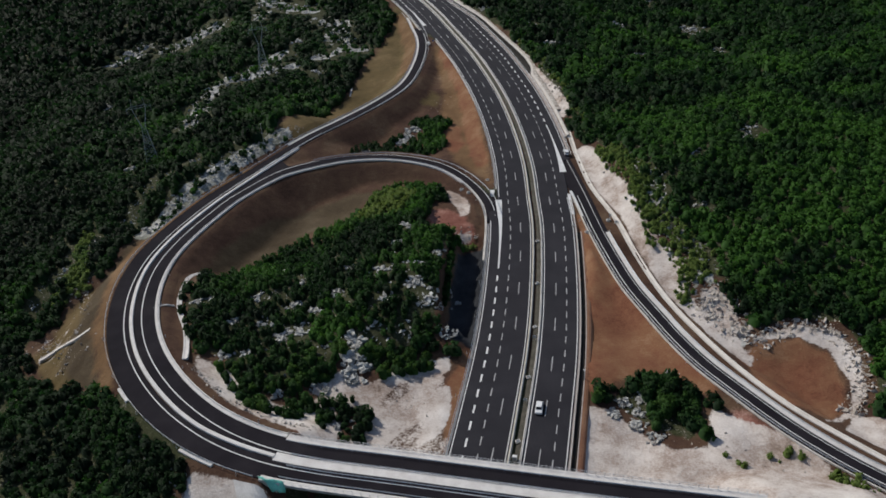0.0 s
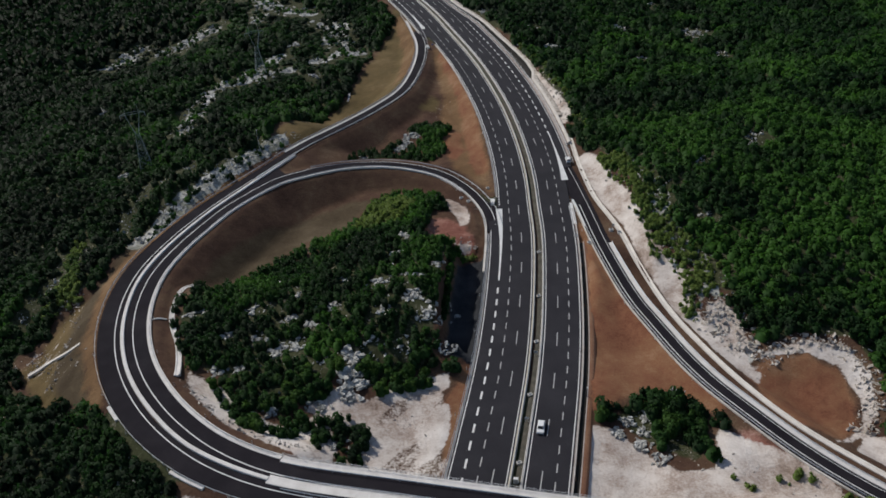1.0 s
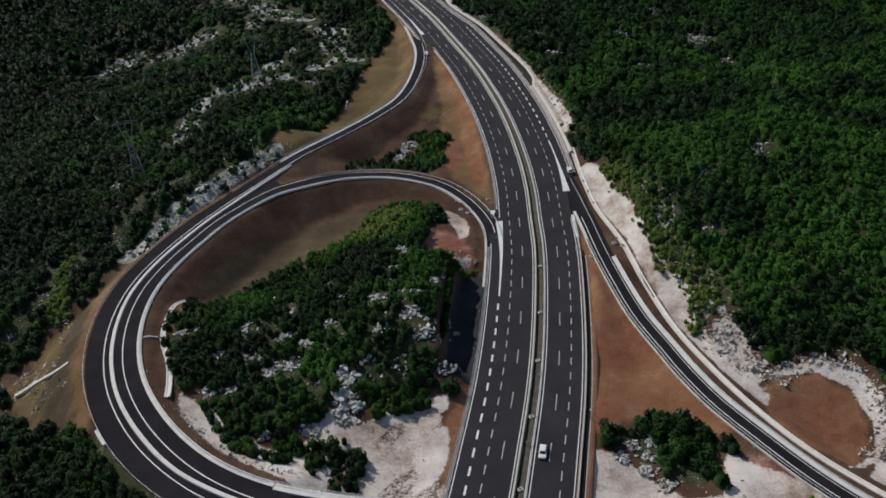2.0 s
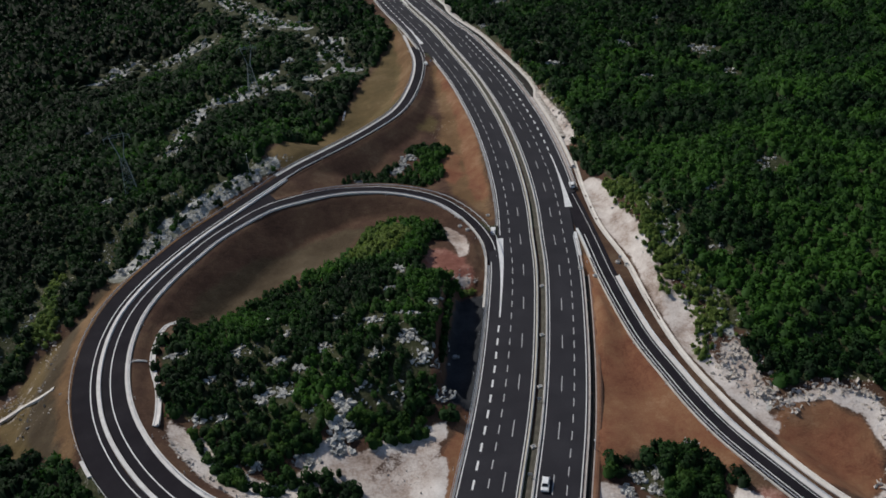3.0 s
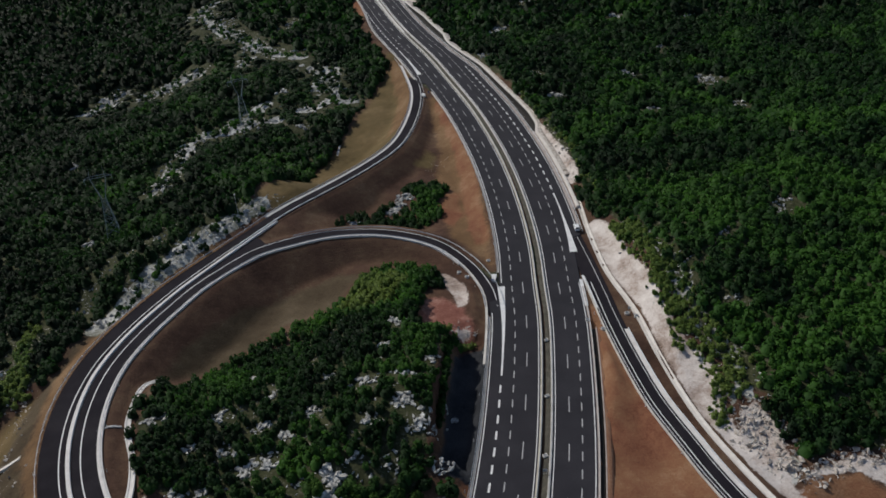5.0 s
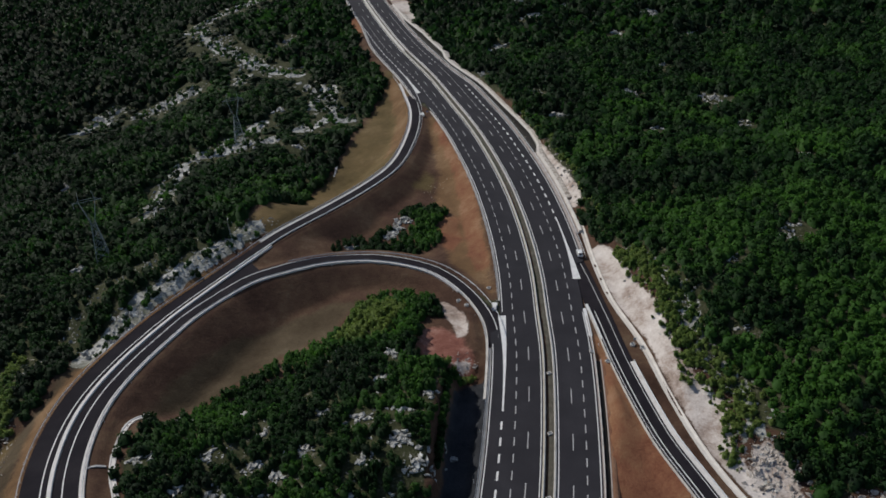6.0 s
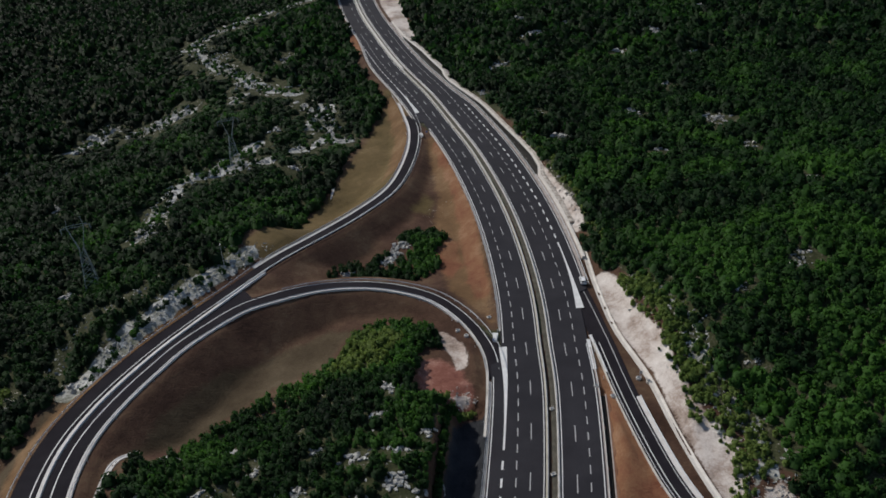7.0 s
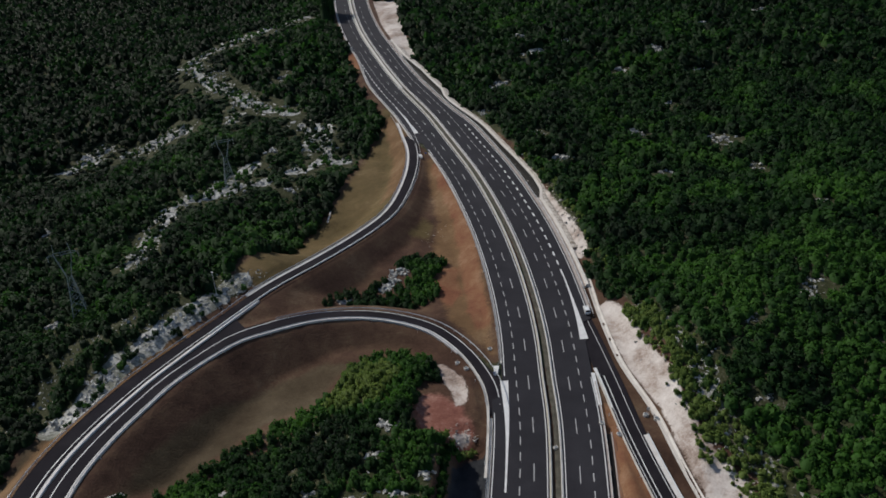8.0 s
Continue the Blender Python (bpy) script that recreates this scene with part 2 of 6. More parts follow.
def swept(name, line, profile, mat, closed=True, caps=True, smooth=False):
    """A profile of (offset to the right, height) pairs swept along the line."""
    n, k = len(line), len(profile)
    nrm = sides_of(line)
    verts = np.concatenate([(line + nrm * o + np.array([0, 0, h]))[:, None] for o, h in profile], 1).reshape(-1, 3)
    faces, last = [], k if closed else k - 1
    for i in range(n - 1):
        for j in range(last):
            a, b = i * k + j, i * k + (j + 1) % k
            faces.append((a, a + k, b + k, b))
    if closed and caps:
        faces += [tuple(range(k)), tuple(range((n - 1) * k + k - 1, (n - 1) * k - 1, -1))]
    return mesh_of(name, verts, faces, mat, smooth)


def slab(name, line, left, right, top, thick, mat):
    """A road body between two offsets (numbers or one for each sample)."""
    n, nrm = len(line), sides_of(line)
    left, right = np.broadcast_to(left, n)[:, None], np.broadcast_to(right, n)[:, None]
    up = np.array([0, 0, top])
    rows = [line + nrm * (left - 0.25) + up - (0, 0, thick), line + nrm * left + up, line + nrm * (left * 0.5 + right * 0.5) + up,
            line + nrm * right + up, line + nrm * (right + 0.25) + up - (0, 0, thick)]
    verts = np.stack(rows, 1).reshape(-1, 3)
    faces = [(i * 5 + j, i * 5 + j + 1, i * 5 + j + 6, i * 5 + j + 5) for i in range(n - 1) for j in range(4)]
    faces += [(0, 1, 2, 3, 4), tuple(n * 5 - 1 - k for k in range(5))]
    return mesh_of(name, verts, faces, mat)


def smoothstep(a, b, x):
    t = np.clip((x - a) / (b - a), 0, 1)
    return t * t * (3 - 2 * t)

# ---- plan of the roads: x, y, z of their centre lines, in driving order from the near end ----
HIGHWAY = spline([(-90, -120, -6.4), (-25, 15, -6.2), (3, 82, -6.0), (15, 115, -5.8), (24.6, 143.2, -5.6), (30.4, 161, -5.5), (37.4, 183, -5.2),
                  (44.35, 209.3, -4.9), (52.0, 244.1, -3.9), (55.2, 266.4, -3.0), (58.1, 287.3, -2.1), (59.9, 311, -1.2), (60.5, 338, -0.1),
                  (59.6, 367, 1.1), (56.3, 408, 2.1), (50.2, 450, 3.0), (43.8, 491, 3.7), (33, 543, 4.5), (23.8, 605, 5.3),
                  (14.9, 682, 6.3), (10.7, 781, 7.1), (14, 900, 8.0), (40, 1050, 9.0)])
SPINE = spline([(190, 66, 2.6), (120, 91, 2.8), (70, 109, 2.9), (45, 117.6, 3.0), (20.2, 126.4, 3.0), (-4, 135.2, 3.0), (-27.1, 143.7, 3.0), (-39.4, 150.5, 3.0),
                (-51.1, 159.4, 3.0), (-59.5, 169.1, 3.0), (-67.7, 181.8, 3.0), (-73.8, 195.1, 2.9), (-78.1, 212.1, 2.8), (-79.2, 230.5, 2.6),
                (-77, 246.1, 2.4), (-70.4, 263.7, 2.1), (-59.3, 284, 1.7), (-51.5, 294.5, 1.5)])
SPINE = moved(SPINE, 0.7)
OUTER = spline([*(tuple(p) for p in moved(SPINE, -3.9)[::8]), (-43.4, 311.7, 1.2), (-28.2, 330.8, 1.2), (-11.5, 346, 1.4), (4.8, 362.1, 1.7),
                (18.6, 381, 2.0), (28.0, 411, 2.4), (32, 438, 2.8), (31.2, 462, 3.15), (28.6, 490, 3.66), (18.4, 540, 4.45)])
INNER = spline([*(tuple(p) for p in moved(SPINE, 3.1 + 0.7 * smoothstep(-25, -62, SPINE[:, 0]))[::8]), (-39.2, 300.6, 1.0), (-28.1, 306.2, 0.6), (-14.6, 310.5, 0.1), (-3.2, 311.3, -0.4), (8, 309.4, -0.9),
                (18.6, 304.7, -1.5), (27.2, 297.8, -2.0), (34.2, 286.5, -2.5), (38.4, 274.3, -2.9), (39.9, 262, -3.3), (37.6, 245, -3.93), (30.6, 213, -4.85)])
RAMP = spline([(66.2, 352, 0.55), (69.5, 330, -0.5), (71.2, 312, -1.3), (72.4, 290, -2.2), (72.6, 262.7, -3.3), (72.2, 242.6, -3.9), (72.5, 224.5, -4.3),
               (73.4, 208.1, -4.6), (75.4, 195.9, -4.8), (78, 183.3, -5.0), (82, 170, -5.2), (88, 156.4, -5.4), (94.1, 143.9, -5.6),
               (100.4, 133.7, -5.8), (107, 124.8, -6.0), (120, 110, -6.4), (150, 82, -7.0), (190, 50, -8.0)])
RAMP = moved(RAMP, np.interp(-RAMP[:, 1], [-190, -167, -135], [0.0, 0.9, 1.6]))
BRIDGE_FROM, BRIDGE_TO = 72.0, -29.0


def station(line, y):
    return int(np.argmin(np.abs(line[:, 1] - y)))


# edges of the two carriageways, offsets from the median's middle
ys = HIGHWAY[:, 1]
LEFT_EDGE = -12.9 - 3.6 * np.where(ys < 258, 1.0, 0.0) - 3.6 * smoothstep(610, 540, ys) * np.where(ys > 452, 1.0, 0.0)
RIGHT_EDGE = 12.9 + 3.6 * smoothstep(500, 455, ys) * np.where(ys > 292, 1.0, 0.0)

# how far the pale wall stands from the edge of the eastern carriageway
WALL_OFF = np.interp(ys, [312, 376, 384, 396, 428, 468, 502, 511, 522, 562, 600, 640], [2.2, 2.2, 4.6, 5.2, 3.9, 3.4, 2.6, 3.0, 5.3, 5.3, 2.2, 2.2])

# ---- the lie of the land: spot heights of the untouched ground ----
WEST = [(-144, 519, -22), (-200, 420, -20), (-260, 300, -22), (-220, 650, -24), (-110, 400, -9), (-96, 335, -3), (-97, 277, -6), (-112, 215, -10),
        (-140, 160, -13), (-85, 140, -8), (-45, 122, -7), (-16, 447, -3), (-22, 387, -8), (-50, 532, 1), (-20, 482, -1), (5, 502, 1), (-40, 650, 5),
        (-150, 800, -8), (-56, 322, 4.0), (-41, 341, 4.0), (-76, 298, 3.5), (-66, 312, 4.0), (-90, 268, 0.5), (-58, 340, 1.0), (-300, 150, -22)]
LOOP = [(-5, 205, 3.5), (-45, 213, 1.0), (-30, 185, 0.0), (12, 232, 3.0), (8, 268, -2.5), (-30, 256, -6.5), (0, 165, -6.5), (-40, 268, -8.6), (-12, 288, -7.5), (-52, 252, -8), (-25, 278, -8.6),
        (14, 297, -6), (10, 325, -7), (26, 345, -4.5), (38, 300, -4), (-57, 225, 0.8), (-57, 205, 0.8), (-22, 168, -4), (14, 195, 0.0), (12, 250, 1.5), (19, 235, 5.6), (15.5, 213, 5.6), (13, 203, 3.8), (17, 183, -5.6), (18, 178, -5.6), (11, 178, -4.5)]
EAST = [(64, 190, -7), (60, 150, -8), (97, 184, -7), (122, 191, -5), (110, 163, -10), (112, 207, -2), (128, 223, 1.5), (135, 250, 4.5), (122, 270, 6.5),
        (150, 280, 5), (170, 418, -3), (96, 330, 3), (85, 380, 4), (80, 450, 5.5), (230, 300, 0), (250, 450, -4), (200, 150, -12), (140, 600, 6),
        (70, 700, 7), (300, 700, 4), (120, 85, -12), (0, 60, -10), (300, 100, -15), (20, 900, 8), (0, 1200, 14)]
SPOTS = np.array(WEST + LOOP + EAST, float)


def base_height(x, y):
    out, tot = np.zeros_like(x), np.zeros_like(x)
    for sx, sy, sz in SPOTS:
        w = 1 / ((x - sx) ** 2 + (y - sy) ** 2 + 120) ** 2
        out += w * sz
        tot += w
    far = smoothstep(500, 1500, np.hypot(x, y - 300))
    rough = 1.1 * np.sin(x * 0.11 + 1.3 * np.sin(y * 0.07)) * np.cos(y * 0.09 + np.sin(x * 0.05)) + 0.5 * np.sin(x * 0.31 + y * 0.17) * np.sin(y * 0.27 - x * 0.12)
    return (out / tot) * (1 - far) + far * (4 + 9 * np.sin(x * 0.004) * np.cos(y * 0.003)) + 0.7 * rough


def near_line(x, y, line):
    """Distance to the line, offset to its right and height at the nearest sample."""
    shape = x.shape
    q = np.stack([x.ravel(), y.ravel()], 1)
    best, idx = np.full(len(q), 1e18), np.zeros(len(q), int)
    for i in range(0, len(line)):
        d = (q[:, 0] - line[i, 0]) ** 2 + (q[:, 1] - line[i, 1]) ** 2
        m = d < best
        best[m], idx[m] = d[m], i
    n = sides_of(line)[idx]
    off = (q[:, 0] - line[idx, 0]) * n[:, 0] + (q[:, 1] - line[idx, 1]) * n[:, 1]
    return np.sqrt(best).reshape(shape), off.reshape(shape), line[idx, 2].reshape(shape), idx.reshape(shape)


deck_end = int(np.argmin(np.abs(SPINE[:, 0] - BRIDGE_TO)))
deck_start = int(np.argmin(np.abs(SPINE[:, 0] - BRIDGE_FROM)))
# each: line, half widths to the left and right of the level bed, fall of a fill, rise of a cut
BENCH = 8.0 * smoothstep(183, 193, ys) * smoothstep(250, 244, ys)  # level shelf below the rock face of the knoll
BEDS = [(HIGHWAY[::2], (np.maximum(-LEFT_EDGE, 0) + 1.6 + BENCH)[::2], (RIGHT_EDGE + 2.4 + np.where(ys > 305, np.maximum(2.4, WALL_OFF - 1.0), 0.0))[::2], 0.66, (2.6, 0.9)),
        (SPINE[deck_end + 2:], 8.6, 9.6, 0.66, 0.9), (SPINE[:deck_start - 1], 8.6, 9.6, 0.66, 0.9),
        (OUTER[len(SPINE) - 16:], 4.6, 4.4, 0.66, 0.55), (INNER[len(SPINE) - 16:], 4.6, 4.8, 0.66, 0.9), (RAMP, 8.6, 4.4, 0.66, 0.75)]
ditch_part = slice(station(HIGHWAY, 312), station(HIGHWAY, 640))
near_ditch, far_ditch = slice(station(HIGHWAY, 112), station(HIGHWAY, 246)), slice(station(HIGHWAY, 379), station(HIGHWAY, 602))
BEDS.append((moved(HIGHWAY, LEFT_EDGE - 5.6)[station(HIGHWAY, 190):station(HIGHWAY, 240)] - np.array([0, 0, 2.4]), 3.4, 3.4, 50.0, 50.0))
BEDS.append((spline([(24, 272, -3.2), (24, 262, -3.0), (25, 249, -2.9)], 1.0), 7.0, 7.0, 0.66, 1.1))
BEDS.append((moved(HIGHWAY, RIGHT_EDGE + 1.5)[near_ditch] - np.array([0, 0, 1.0]), 1.0, 1.0, 50.0, 50.0))
BEDS.append((moved(HIGHWAY, RIGHT_EDGE + WALL_OFF / 2 + 0.8)[far_ditch] - np.array([0, 0, 2.3]), (WALL_OFF / 2 + 1.8)[far_ditch], (WALL_OFF / 2 + 0.5)[far_ditch], 50.0, 50.0))


def land(x, y):
    """Height of the finished ground."""
    z = base_height(x, y)
    low, high = np.full_like(z, -1e9), np.full_like(z, 1e9)
    level, inside, gap = np.zeros_like(z), np.zeros_like(z, bool), np.full_like(z, 99.0)
    for line, left, right, fall, rise in BEDS:
        close = (x > line[:, 0].min() - 70) & (x < line[:, 0].max() + 70) & (y > line[:, 1].min() - 70) & (y < line[:, 1].max() + 70)
        if not close.any():
            continue
        d, off, zr, idx = near_line(x[close], y[close], line)
        hl = left if np.isscalar(left) else left[idx]
        hr = right if np.isscalar(right) else right[idx]
        over = np.maximum(0, np.where(off < 0, -off - hl, off - hr))
        past = np.maximum(0, np.sqrt(np.maximum(0, d * d - off * off)) - 2.5)
        over = np.hypot(over, past)
        low[close] = np.maximum(low[close], zr - 0.3 - over * (fall if np.isscalar(fall) else np.where(off < 0, *fall)))
        high[close] = np.minimum(high[close], zr - 0.3 + over * (rise if np.isscalar(rise) else np.where(off < 0, *rise)))
        gap[close] = np.minimum(gap[close], over)
        got = over <= 0
        lev, ins = level[close], inside[close]
        lev = np.where(got & ~ins, zr - 0.3, np.where(got, np.minimum(lev, zr - 0.3), lev))
        level[close], inside[close] = lev, ins | got
    z = np.minimum(np.maximum(z, np.minimum(low, high)), np.maximum(high, low))
    small = 0.30 * np.sin(1.25 * x + 1.4 * np.sin(0.6 * y)) * np.sin(1.05 * y + 0.8 * np.sin(0.5 * x)) + 0.22 * np.sin(0.85 * x - 1.5 * y)
    heap = smoothstep(24, 12, np.hypot(x + 99, (y - 211) * 0.8)) * 0.9 * np.abs(np.sin(0.42 * (0.75 * x - 0.65 * y) + 0.5 * np.sin(0.3 * (x + y))))
    heap = heap + smoothstep(78, 83, x) * smoothstep(97, 90, x) * smoothstep(302, 295, y) * smoothstep(176, 186, y) * 0.75 * np.abs(np.sin(0.62 * y - 0.5 * x + 0.9 * np.sin(0.21 * y)))
    return np.where(inside, level, z + (small * (0.12 + 0.6 * smoothstep(76, 84, x) * smoothstep(320, 300, y)) + heap) * smoothstep(1.5, 6.0, gap))


def height(x, y):
    return float(land(np.array([float(x)]), np.array([float(y)]))[0])


# ---- what the ground is made of, and where shade is painted on it: outlines on the plan ----
RED = [[(92, 171), (100, 176), (112, 176), (118, 170), (118, 160), (113, 150), (105, 144), (97, 150), (93, 160)], [(62, 262), (70, 250), (70, 225), (73, 203), (78, 180), (84, 166), (80, 158), (74, 161), (69, 170), (59, 168), (49, 163), (52, 185), (58, 225)],
       [(8, 148), (12, 172), (18, 186), (26, 200), (20, 172), (15, 150)],
       [(30, 320), (31, 336), (35, 343), (38, 338), (37, 322), (33, 311)], [(38, 296), (44, 298), (46.5, 340), (46, 380), (41.5, 428), (39, 422), (41, 380), (40, 340)],
       [(6, 585), (2, 618), (10, 618), (15, 580)]]
OCHRE = [[(24, 400), (28, 418), (30, 438), (29.5, 462), (26.5, 492), (21, 490), (22, 462), (22, 440), (19, 418), (14, 395)],
         [(31, 303), (42, 280), (46, 320), (46.5, 365), (41, 432), (36, 430), (36, 400), (35, 372), (31, 352), (34, 335), (31, 318)],
         [(-48, 306), (-70, 280), (-86, 245), (-84, 210), (-76, 180), (-79, 179), (-89, 208), (-91, 246), (-76, 281), (-52, 309)]]
ROSE = [[(16.5, 260), (18.5, 266), (25, 266), (29, 258), (30.5, 250), (28, 243), (21, 242), (16.5, 248)], [(-12, 168), (-8, 169), (-6, 160), (-9, 157), (-12, 161)],
        [(-32, 161), (-28, 165), (-22, 162), (-20, 156), (-26, 154)], [(78, 150), (84, 152), (92, 138), (86, 134)]]
PALE = [[(79.5, 299), (82.5, 300), (85, 294), (86, 286), (80, 288)], [(79, 300), (79, 270), (82, 248), (81.5, 222), (83, 200), (88, 181), (94, 167), (97, 171), (91, 184), (89, 198), (93, 215), (88.5, 228), (87.5, 243), (89, 256), (86.5, 270), (86, 289), (82, 298)],
        [(46, 160), (52, 158), (57, 151), (64, 142), (72, 141), (78, 154), (95, 136), (100, 112), (30, 112), (38, 134)],
        [(-11, 175), (3, 182), (14, 184), (12, 166), (9, 146), (-16, 152), (-12, 164)], [(-25, 175), (-15, 181), (-8, 176), (-11, 167), (-19, 170)],
        [(24, 282), (27, 280), (31.5, 271), (31.5, 261), (27.5, 258.5), (27, 266), (25, 274)], [(24.5, 246.5), (26.5, 248.5), (29.5, 248), (29.5, 245.5), (26.5, 244.5)], [(-57, 193), (-45, 184), (-35, 172), (-30, 170), (-24, 172), (-18, 168), (-17, 160), (-19, 149), (-31, 158), (-43, 167), (-54, 182)],
        [(83, 328), (85.5, 334), (85.5, 345), (83.5, 365), (80.5, 395), (76.5, 425), (66, 470), (54.5, 530), (48, 530), (58, 470), (72, 425), (77, 380), (80, 345), (80.5, 330)],
        [(40, 575), (50, 605), (46, 640), (45, 700), (50, 770), (28, 770), (30, 690), (35, 640), (38, 600)],
        [(97, 173), (101, 178), (113, 181), (124, 177), (125, 166), (120, 154), (112, 147), (102, 143), (107, 146), (115, 151), (119, 160), (118.5, 171), (112, 177), (100, 177)],
        [(88, 184), (93, 200), (98, 202), (100, 194), (98, 180), (94, 174)],
        [(-111, 222), (-107, 227), (-101, 227), (-97, 215), (-90, 213), (-90, 209), (-98, 210), (-108, 208), (-110, 213)], [(-103, 198), (-101, 202), (-95, 203), (-88, 202), (-88, 199), (-96, 199)],
        [(-52, 147), (-34, 138), (-24, 126), (-40, 126), (-54, 140)],
        [(84, 146), (92, 134), (104, 119), (112, 111), (100, 106), (88, 130)], [(107, 141), (115, 131), (124, 125), (133, 131), (123, 142), (114, 148)]]
BROWN = [[(54, 144), (60, 147), (67, 142), (66, 139), (58, 141)], [(-50, 292), (-30, 300), (-8, 306), (12, 302), (26, 292), (34, 276), (36, 250), (30, 248), (26, 276), (16, 290), (2, 290), (-8, 270), (-32, 254), (-50, 240),
          (-62, 238), (-66, 219), (-62, 206), (-58, 190), (-44, 172), (-28, 158), (-30, 150), (-60, 172), (-76, 210), (-76, 240), (-66, 272)],
         [(37, 436), (42, 419), (47, 363), (44, 293), (30, 302), (8, 316), (-14, 318), (-40, 304), (-44, 308), (-12, 340), (10, 358), (24, 384)],
         [(75, 300), (78, 284), (78, 268), (80.3, 247), (80.3, 224), (82, 200), (87, 180), (94, 166), (102, 152), (112, 138), (106, 128), (88, 158), (76, 196), (74, 240)]]
TAN = [[(-60, 240), (-47, 247), (-37, 259), (-24, 269), (-11, 275), (-3, 290), (-10, 293), (-26, 286), (-42, 274), (-54, 258)], [(-90, 190), (-98, 204), (-96, 240), (-88, 262), (-76, 284), (-60, 306), (-52, 310), (-74, 282), (-89, 248), (-88, 212), (-80, 182)]]
OLIVE = [[(-96, 244), (-104, 234), (-110, 212), (-96, 190), (-88, 190), (-90, 214)], [(21, 505), (20, 480), (8, 446), (-6, 408), (-20, 374), (-40, 342), (-30, 330), (-10, 348), (10, 368), (24, 395), (30, 430), (30, 470), (26, 505)],
         [(31, 362), (34, 372), (30, 380), (24, 368)]]
# lines of bare karst showing through the western woods
KARST = [[(-84, 365), (-83, 374), (-81, 385), (-83, 398), (-82, 411), (-77, 429), (-64, 434), (-51, 446), (-44, 460)], [(-64, 431), (-48, 434), (-35, 436)],
         [(-155, 529), (-146, 536), (-143, 552), (-140, 562)], [(-127, 541), (-111, 543), (-97, 530), (-84, 519)],
         [(-23, 747), (-43, 731), (-64, 700), (-80, 671), (-99, 646), (-88, 615), (-78, 590)], [(-78, 590), (-66, 577), (-52, 544), (-42, 534), (-25, 520)],
         [(-24, 500), (-19, 506), (-16, 484), (-17, 465)], [(-25, 446), (-17, 449), (-9, 453), (3, 451)], [(-10, 500), (-9, 477), (-7, 460)], [(-57, 528), (-60, 514)]]
KARST_LINES = [spline([(x, y, 0) for x, y in line], 3.0) for line in KARST]
KARST_HALF = (6.0, 4.0, 6.0, 6.0, 7.0, 7.5, 4.0, 4.5, 4.0, 4.0)
CREST = [(97, 178), (95, 190), (95, 202), (99, 216), (95, 230), (94, 244), (96, 257), (93, 271), (91, 288)]
LEDGE = [(p[0], p[1]) for p in moved(OUTER, -10.0)[::4] if 262 < p[1] < 338 and p[0] < -26]
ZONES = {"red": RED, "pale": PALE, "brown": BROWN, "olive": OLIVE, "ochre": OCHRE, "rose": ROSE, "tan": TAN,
         # outline of the painted shade between the knoll and the highway
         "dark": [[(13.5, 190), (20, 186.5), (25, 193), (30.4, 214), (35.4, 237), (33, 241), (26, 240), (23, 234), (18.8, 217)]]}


def signed(x, y, poly):
    """Metres inside (positive) or outside a plan outline."""
    p = np.array(poly, float)
    best, inside = np.full(x.shape, 1e18), np.zeros(x.shape, bool)
    for (ax, ay), (bx, by) in zip(p, np.roll(p, -1, axis=0)):
        dx, dy = bx - ax, by - ay
        t = np.clip(((x - ax) * dx + (y - ay) * dy) / (dx * dx + dy * dy), 0, 1)
        best = np.minimum(best, (x - ax - t * dx) ** 2 + (y - ay - t * dy) ** 2)
        inside ^= ((ay > y) != (by > y)) & (x < (bx - ax) * (y - ay) / (by - ay + 1e-12) + ax)
    return np.where(inside, 1, -1) * np.sqrt(best)


def zone(name, x, y):
    return np.max([signed(x, y, poly) for poly in ZONES[name]], axis=0)


def patchy(x, y):
    """Uneven cover from -1 to 1, for broken rock and gaps in the scrub."""
    return 0.6 * np.sin(0.33 * x + 1.7 * np.sin(0.19 * y)) * np.cos(0.29 * y + 1.3 * np.sin(0.23 * x)) + 0.4 * np.sin(0.8 * x - 0.5 * y + np.sin(0.6 * y))


def steps(core_from, core_to, fine, out_from, out_to):
    mid = np.arange(core_from, core_to + fine, fine)
    lo, hi, g = [mid[0]], [mid[-1]], fine
    while lo[-1] > out_from:
        g = min(g * 1.15, 220)
        lo.append(lo[-1] - g)
    g = fine
    while hi[-1] < out_to:
        g = min(g * 1.15, 220)
        hi.append(hi[-1] + g)
    return np.concatenate([lo[:0:-1], mid, hi[1:]])


gx, gy = steps(-112, 132, 1.6, -3600, 3600), steps(104, 470, 1.6, -2200, 4200)
mid_y = np.arange(473, 800, 3.2)
gy = np.concatenate([gy[gy <= 470], mid_y, [v + (mid_y[-1] - 470) for v in gy[gy > 470]]])
X, Y = np.meshgrid(gx, gy)
Z = land(X, Y)
nx, ny = len(gx), len(gy)
verts = np.stack([X, Y, Z], -1).reshape(-1, 3)
i, j = np.meshgrid(np.arange(nx - 1), np.arange(ny - 1))
a = (j * nx + i).ravel()
me = mesh_of("ground", verts, np.stack([a, a + 1, a + nx + 1, a + nx], 1).tolist(), ground_mat, smooth=True)
near = (X > -165) & (X < 160) & (Y > 90) & (Y < 800)
# second box keeps brown off the knoll's foot, darker for its painted shade
worked = smoothstep(0.5, 1.6, np.abs(Z - base_height(X, Y))) * np.where(((X < -25) & (Y < 178)) | ((X > 5) & (Y > 186) & (Y < 238) & (X < 27)), 0.0, 1.0)
